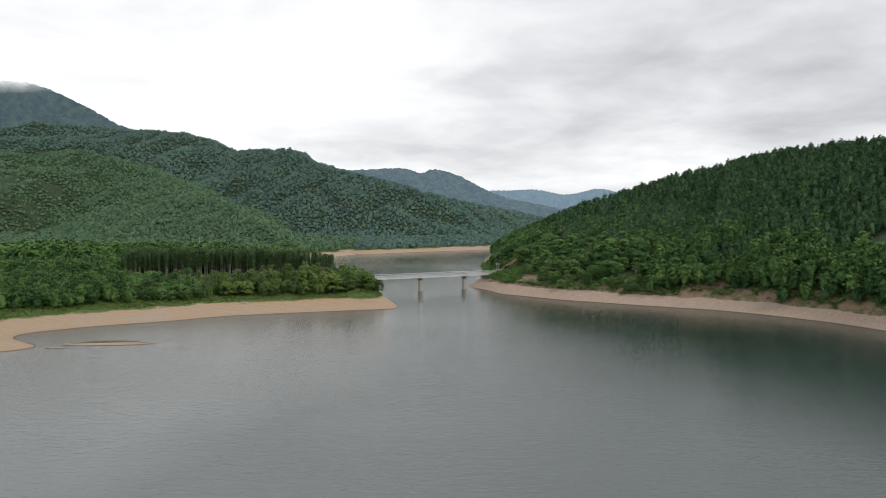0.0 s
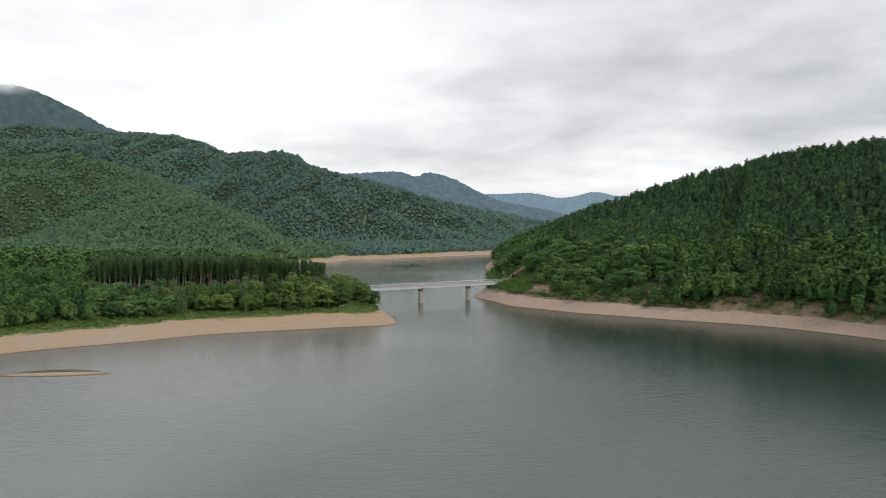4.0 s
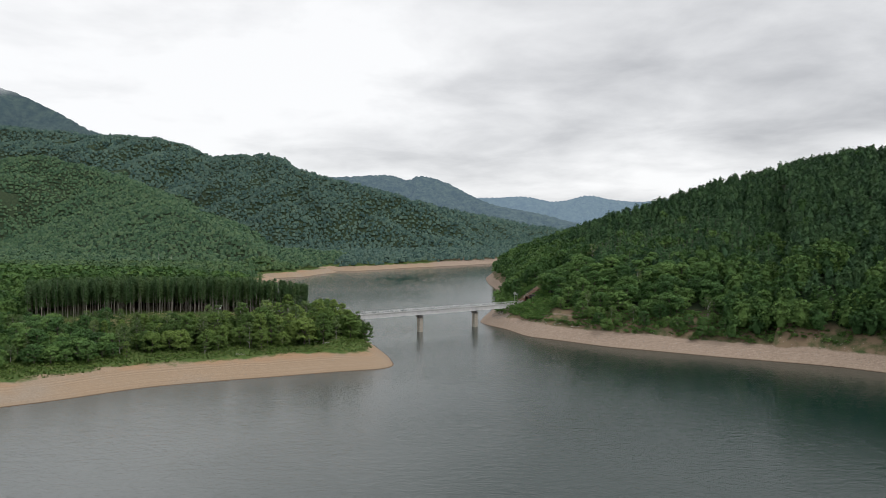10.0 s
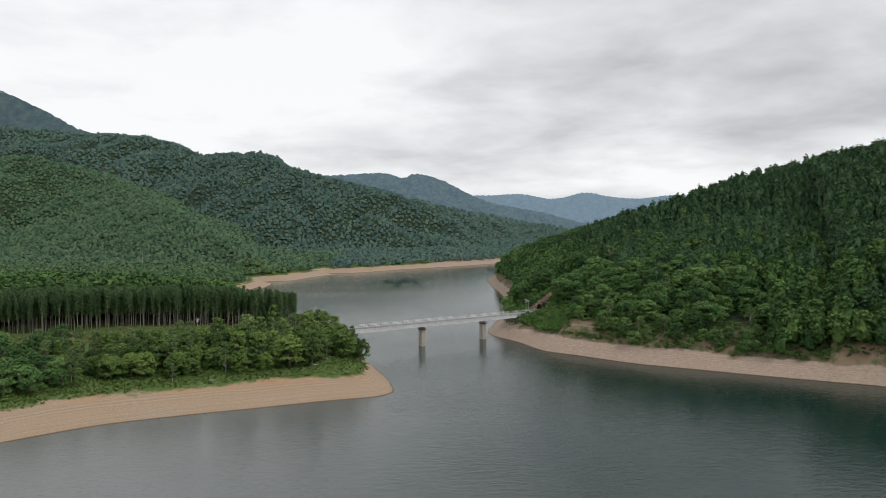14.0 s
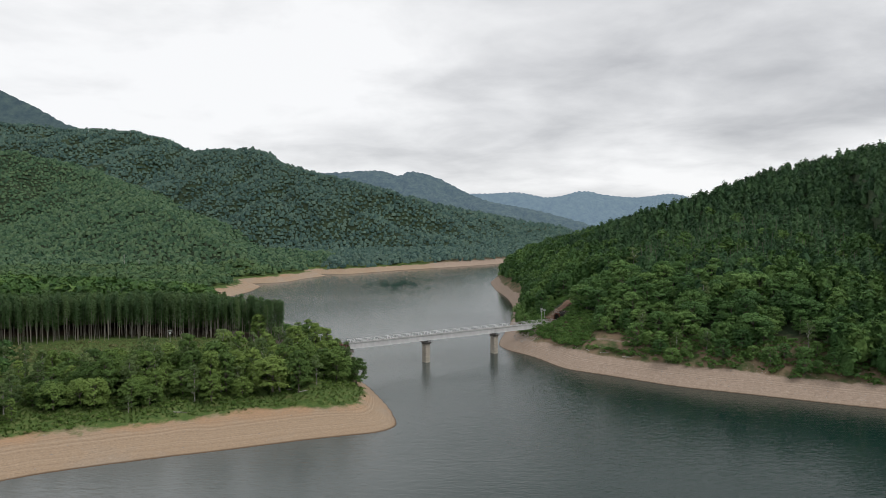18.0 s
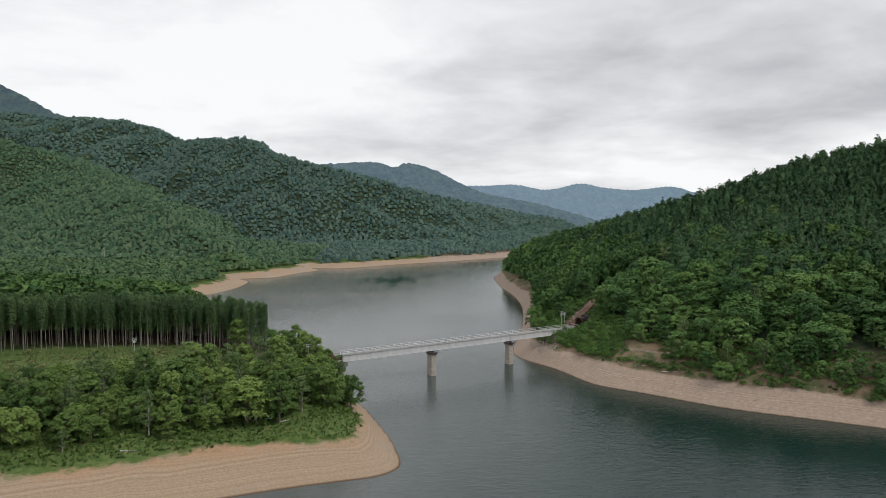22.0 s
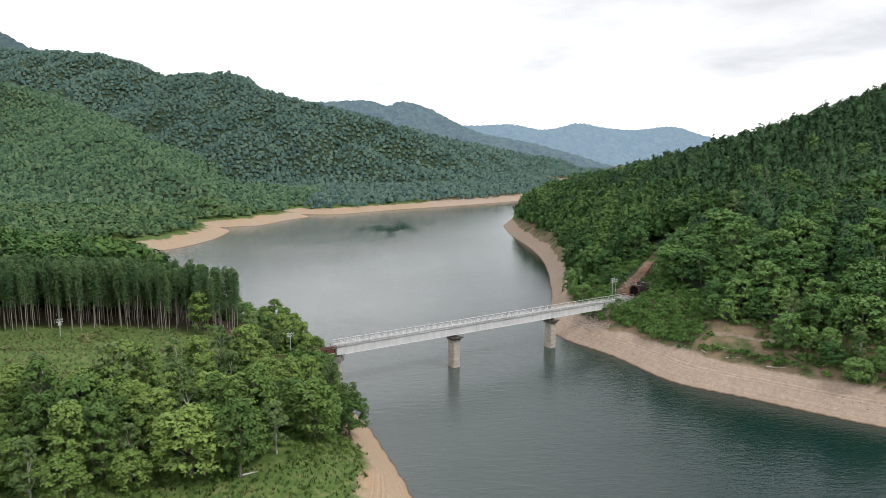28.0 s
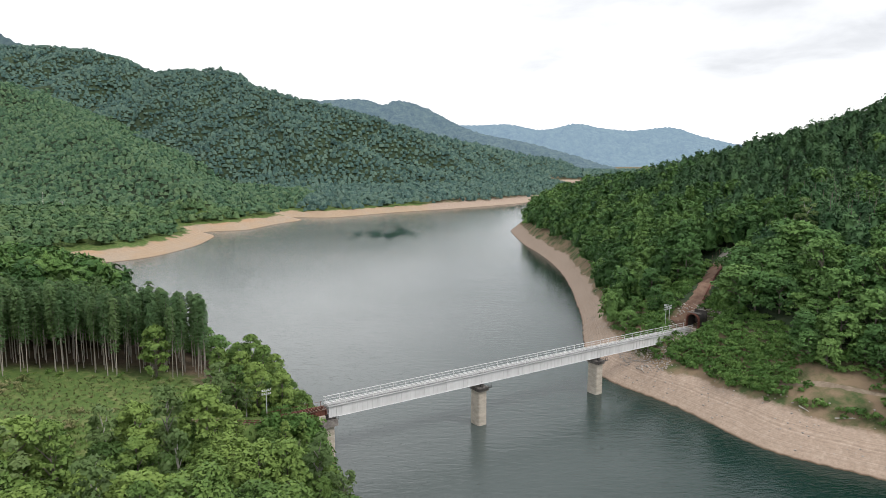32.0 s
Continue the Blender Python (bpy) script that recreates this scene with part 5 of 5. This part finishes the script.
undergrowth("shrub_slope", (28, 96, 515, 616), 1.55, lambda x, y, d, z, n: ((signed(SHRUBS, x, y) > -1.5) | (signed(MOUTH, x, y) > -7)) & (d > 10 + 2 * n) & (near_line(CUT, x, y)[0] > 3.6) & (near_line(PORTAL[:2], x, y)[0] > np.where((x > 53.5) & (y < 564), 2.7, 4.2)) & (near_line([(79, 601.5, 0), (88, 610, 0)], x, y)[0] > 4) & (d_bridge_end(x, y) > 5.5 + 2 * n), 0.8, 1.7, M_BUSH, "dense green shrubs below the tunnel mouth", 79, BUSH)
undergrowth("terrace_bushes", (-260, -30, 330, 540), 2.4, lambda x, y, d, z, n: (d > 19 + 2 * n ) & (d < 60) & off_ways(x, y) & (signed(CLEARING, x, y) < 0) & (signed(CONIFERS, x, y) < 3) & (n > np.where(d < 26, 0.05, -0.2)), 0.4, 1.1, M_GRASS, "low green bushes and weeds on the grassy terrace", 73, BUSH)
undergrowth("clearing_weeds", (-262, -70, 464, 545), 1.5, lambda x, y, d, z, n: (signed(CLEARING, x, y) > 0) & (n > -2), 0.4, 0.95, M_HERB, "yellow-green weeds in the rough clearing", 75, GRASS)
undergrowth("clearing_brush", (-262, -70, 464, 545), 3.0, lambda x, y, d, z, n: (signed(CLEARING, x, y) > 0) & off_ways(x, y) & (n > 0.12 - 0.02 * (500 - y)), 0.5, 1.5, M_HERB, "pale green brush scattered in the clearing", 87, BUSH)

undergrowth("grass", (-230, -28, 330, 500), 1.15, lambda x, y, d, z, n: (d > 20.5 + 3 * n ) & (d < 48), 0.5, 1.1, M_GRASS, "rough green grass on the terrace above the sand", 77, GRASS)

undergrowth("bridge_end_bushes", (-64, -38, 470, 528), 1.3, lambda x, y, d, z, n: (d > np.where(y > 484, 1.2, 14) + 1.5 * n) & (near_line([(-48, 505.6, 0), (-66, 498.5, 0)], x, y)[0] > 2.1) & (z > 1), 1.0, 2.1, M_BUSH, "dense green bushes on the bank below the bridge end", 89, BUSH)


def stone_template(seed):
    rs = np.random.RandomState(seed)
    v, f = dome(seed)
    return v * np.array([1, 0.8, 0.6]) * rs.uniform(0.85, 1.15, (len(v), 1)), f


STONES = [stone_template(540 + s) for s in range(5)]


def stones(name, box, step, keep, lo, hi, label, seed):
    x, y = jittered(*box, step, seed)
    d, z = d_at(x, y), z_at(x, y)
    k = keep(x, y, d, fbm(x, y, 18, 45, 3), np.random.RandomState(seed).uniform(size=len(x)))
    x, y, z = x[k], y[k], z[k]
    rs = np.random.RandomState(seed + 2)
    ob = new(name, scatter_mesh(name, STONES, np.stack([x, y, z], 1), rs.uniform(lo, hi, len(x)), rs.uniform(0, 6.28, len(x)), M_ROCK, seed, smooth=False))
    return tagged(ob, label, "stones", kind="stuff")


stones("rubble_slope", (24, 62, 535, 590), 0.75, lambda x, y, d, n, u: (d > 5) & (d_bridge_end(x, y) < 9 + 2 * n) & (u < 0.8), 0.22, 0.5, "grey rubble stones piled under the bridge end", 81)
stones("shore_stones", (20, 230, 340, 700), 1.4, lambda x, y, d, n, u: (d > 0.2) & (d < 15) & (u < 0.26 + 0.30 * n), 0.12, 0.36, "scattered grey stones on the gravelly bank", 83)
stones("sand_stones", (-200, -26, 330, 505), 2.2, lambda x, y, d, n, u: (d > 0.2) & (d < 18) & (u < 0.06 + 0.12 * n), 0.1, 0.3, "scattered small stones on the sandy shore", 85)


# ---- driftwood and dead trees ----
def driftwood(x, y, length, turn, label):
    bm = bmesh.new()
    rs = random.Random(int(x * 13 + y))
    z = float(z_at(x, y)) + 0.15
    c, s = math.cos(turn), math.sin(turn)
    pts = []
    for q in (0, 0.33, 0.66, 1.0):
        xx, yy = x + c * length * (q - 0.5), y + s * length * (q - 0.5)
        pts.append((xx - x + rs.uniform(-0.1, 0.1), yy - y + rs.uniform(-0.1, 0.1), float(z_at(xx, yy)) + 0.14 - z))
    tube(bm, pts, [0.17, 0.15, 0.11, 0.05], 7)
    for q in (0.45, 0.75):
        p = Vector(pts[1]).lerp(Vector(pts[3]), q)
        tube(bm, [p, p + Vector((rs.uniform(-1, 1), rs.uniform(-1, 1), 0.3))], [0.06, 0.02], 5)
    ob = new("driftwood", bm_mesh("driftwood", bm, M_DEAD))
    ob.location = (x, y, z)
    return tagged(ob, label, "log", "driftwood on the banks")


driftwood(62.8, 504.8, 4.0, -0.45, "bleached driftwood trunk lying on the gravel bank")
driftwood(71.3, 496.8, 5.5, -0.6, "long bleached driftwood trunk lying on the gravel bank")
driftwood(57.0, 511.0, 2.6, -1.2, "bleached driftwood branch lying on the gravel bank")
driftwood(-61, 437, 3.6, 0.3, "bleached branch lying in the terrace grass")
driftwood(-66, 439, 2.8, -0.2, "bleached branch lying in the terrace grass")
driftwood(-97, 421, 4.0, 0.1, "pale fallen branch at the edge of the wood")


def dead_tree(x, y, tall, label, sink=0.0):
    rs = random.Random(int(x * 3 + y))
    bm = bmesh.new()
    tube(bm, [(0, 0, -0.5), (0.1, 0, tall * 0.4), (0.3, 0.1, tall * 0.75), (0.2, 0.2, tall)], [0.28, 0.2, 0.12, 0.04], 7)
    tr = bm_mesh("trunk", bm, M_DEAD)
    t = thing("dead_tree", label, "tree", at=put(x, y, float(z_at(x, y)) - sink))
    part("trunk", tr, t)
    for k in range(7):
        h, an = tall * rs.uniform(0.4, 0.92), rs.uniform(0, 6.28)
        ln = rs.uniform(1.5, 3.6)
        bm = bmesh.new()
        b0 = Vector((0.2, 0.05, h))
        b1 = b0 + Vector((math.cos(an) * ln * 0.5, math.sin(an) * ln * 0.5, ln * 0.45))
        tube(bm, [b0, b1, b1 + Vector((math.cos(an + 0.4) * ln * 0.4, math.sin(an + 0.4) * ln * 0.4, ln * 0.5))], [0.09, 0.06, 0.02], 5)
        part("branch", bm_mesh("branch", bm, M_DEAD), t)
    return t


dead_tree(70, 612, 13, "bleached bare dead tree among the slope wood")
dead_tree(-366, 1006, 19, "tall bleached dead tree at the foot of the hill")
dead_tree(-352, 1012, 13, "leaning bleached dead tree at the foot of the hill")
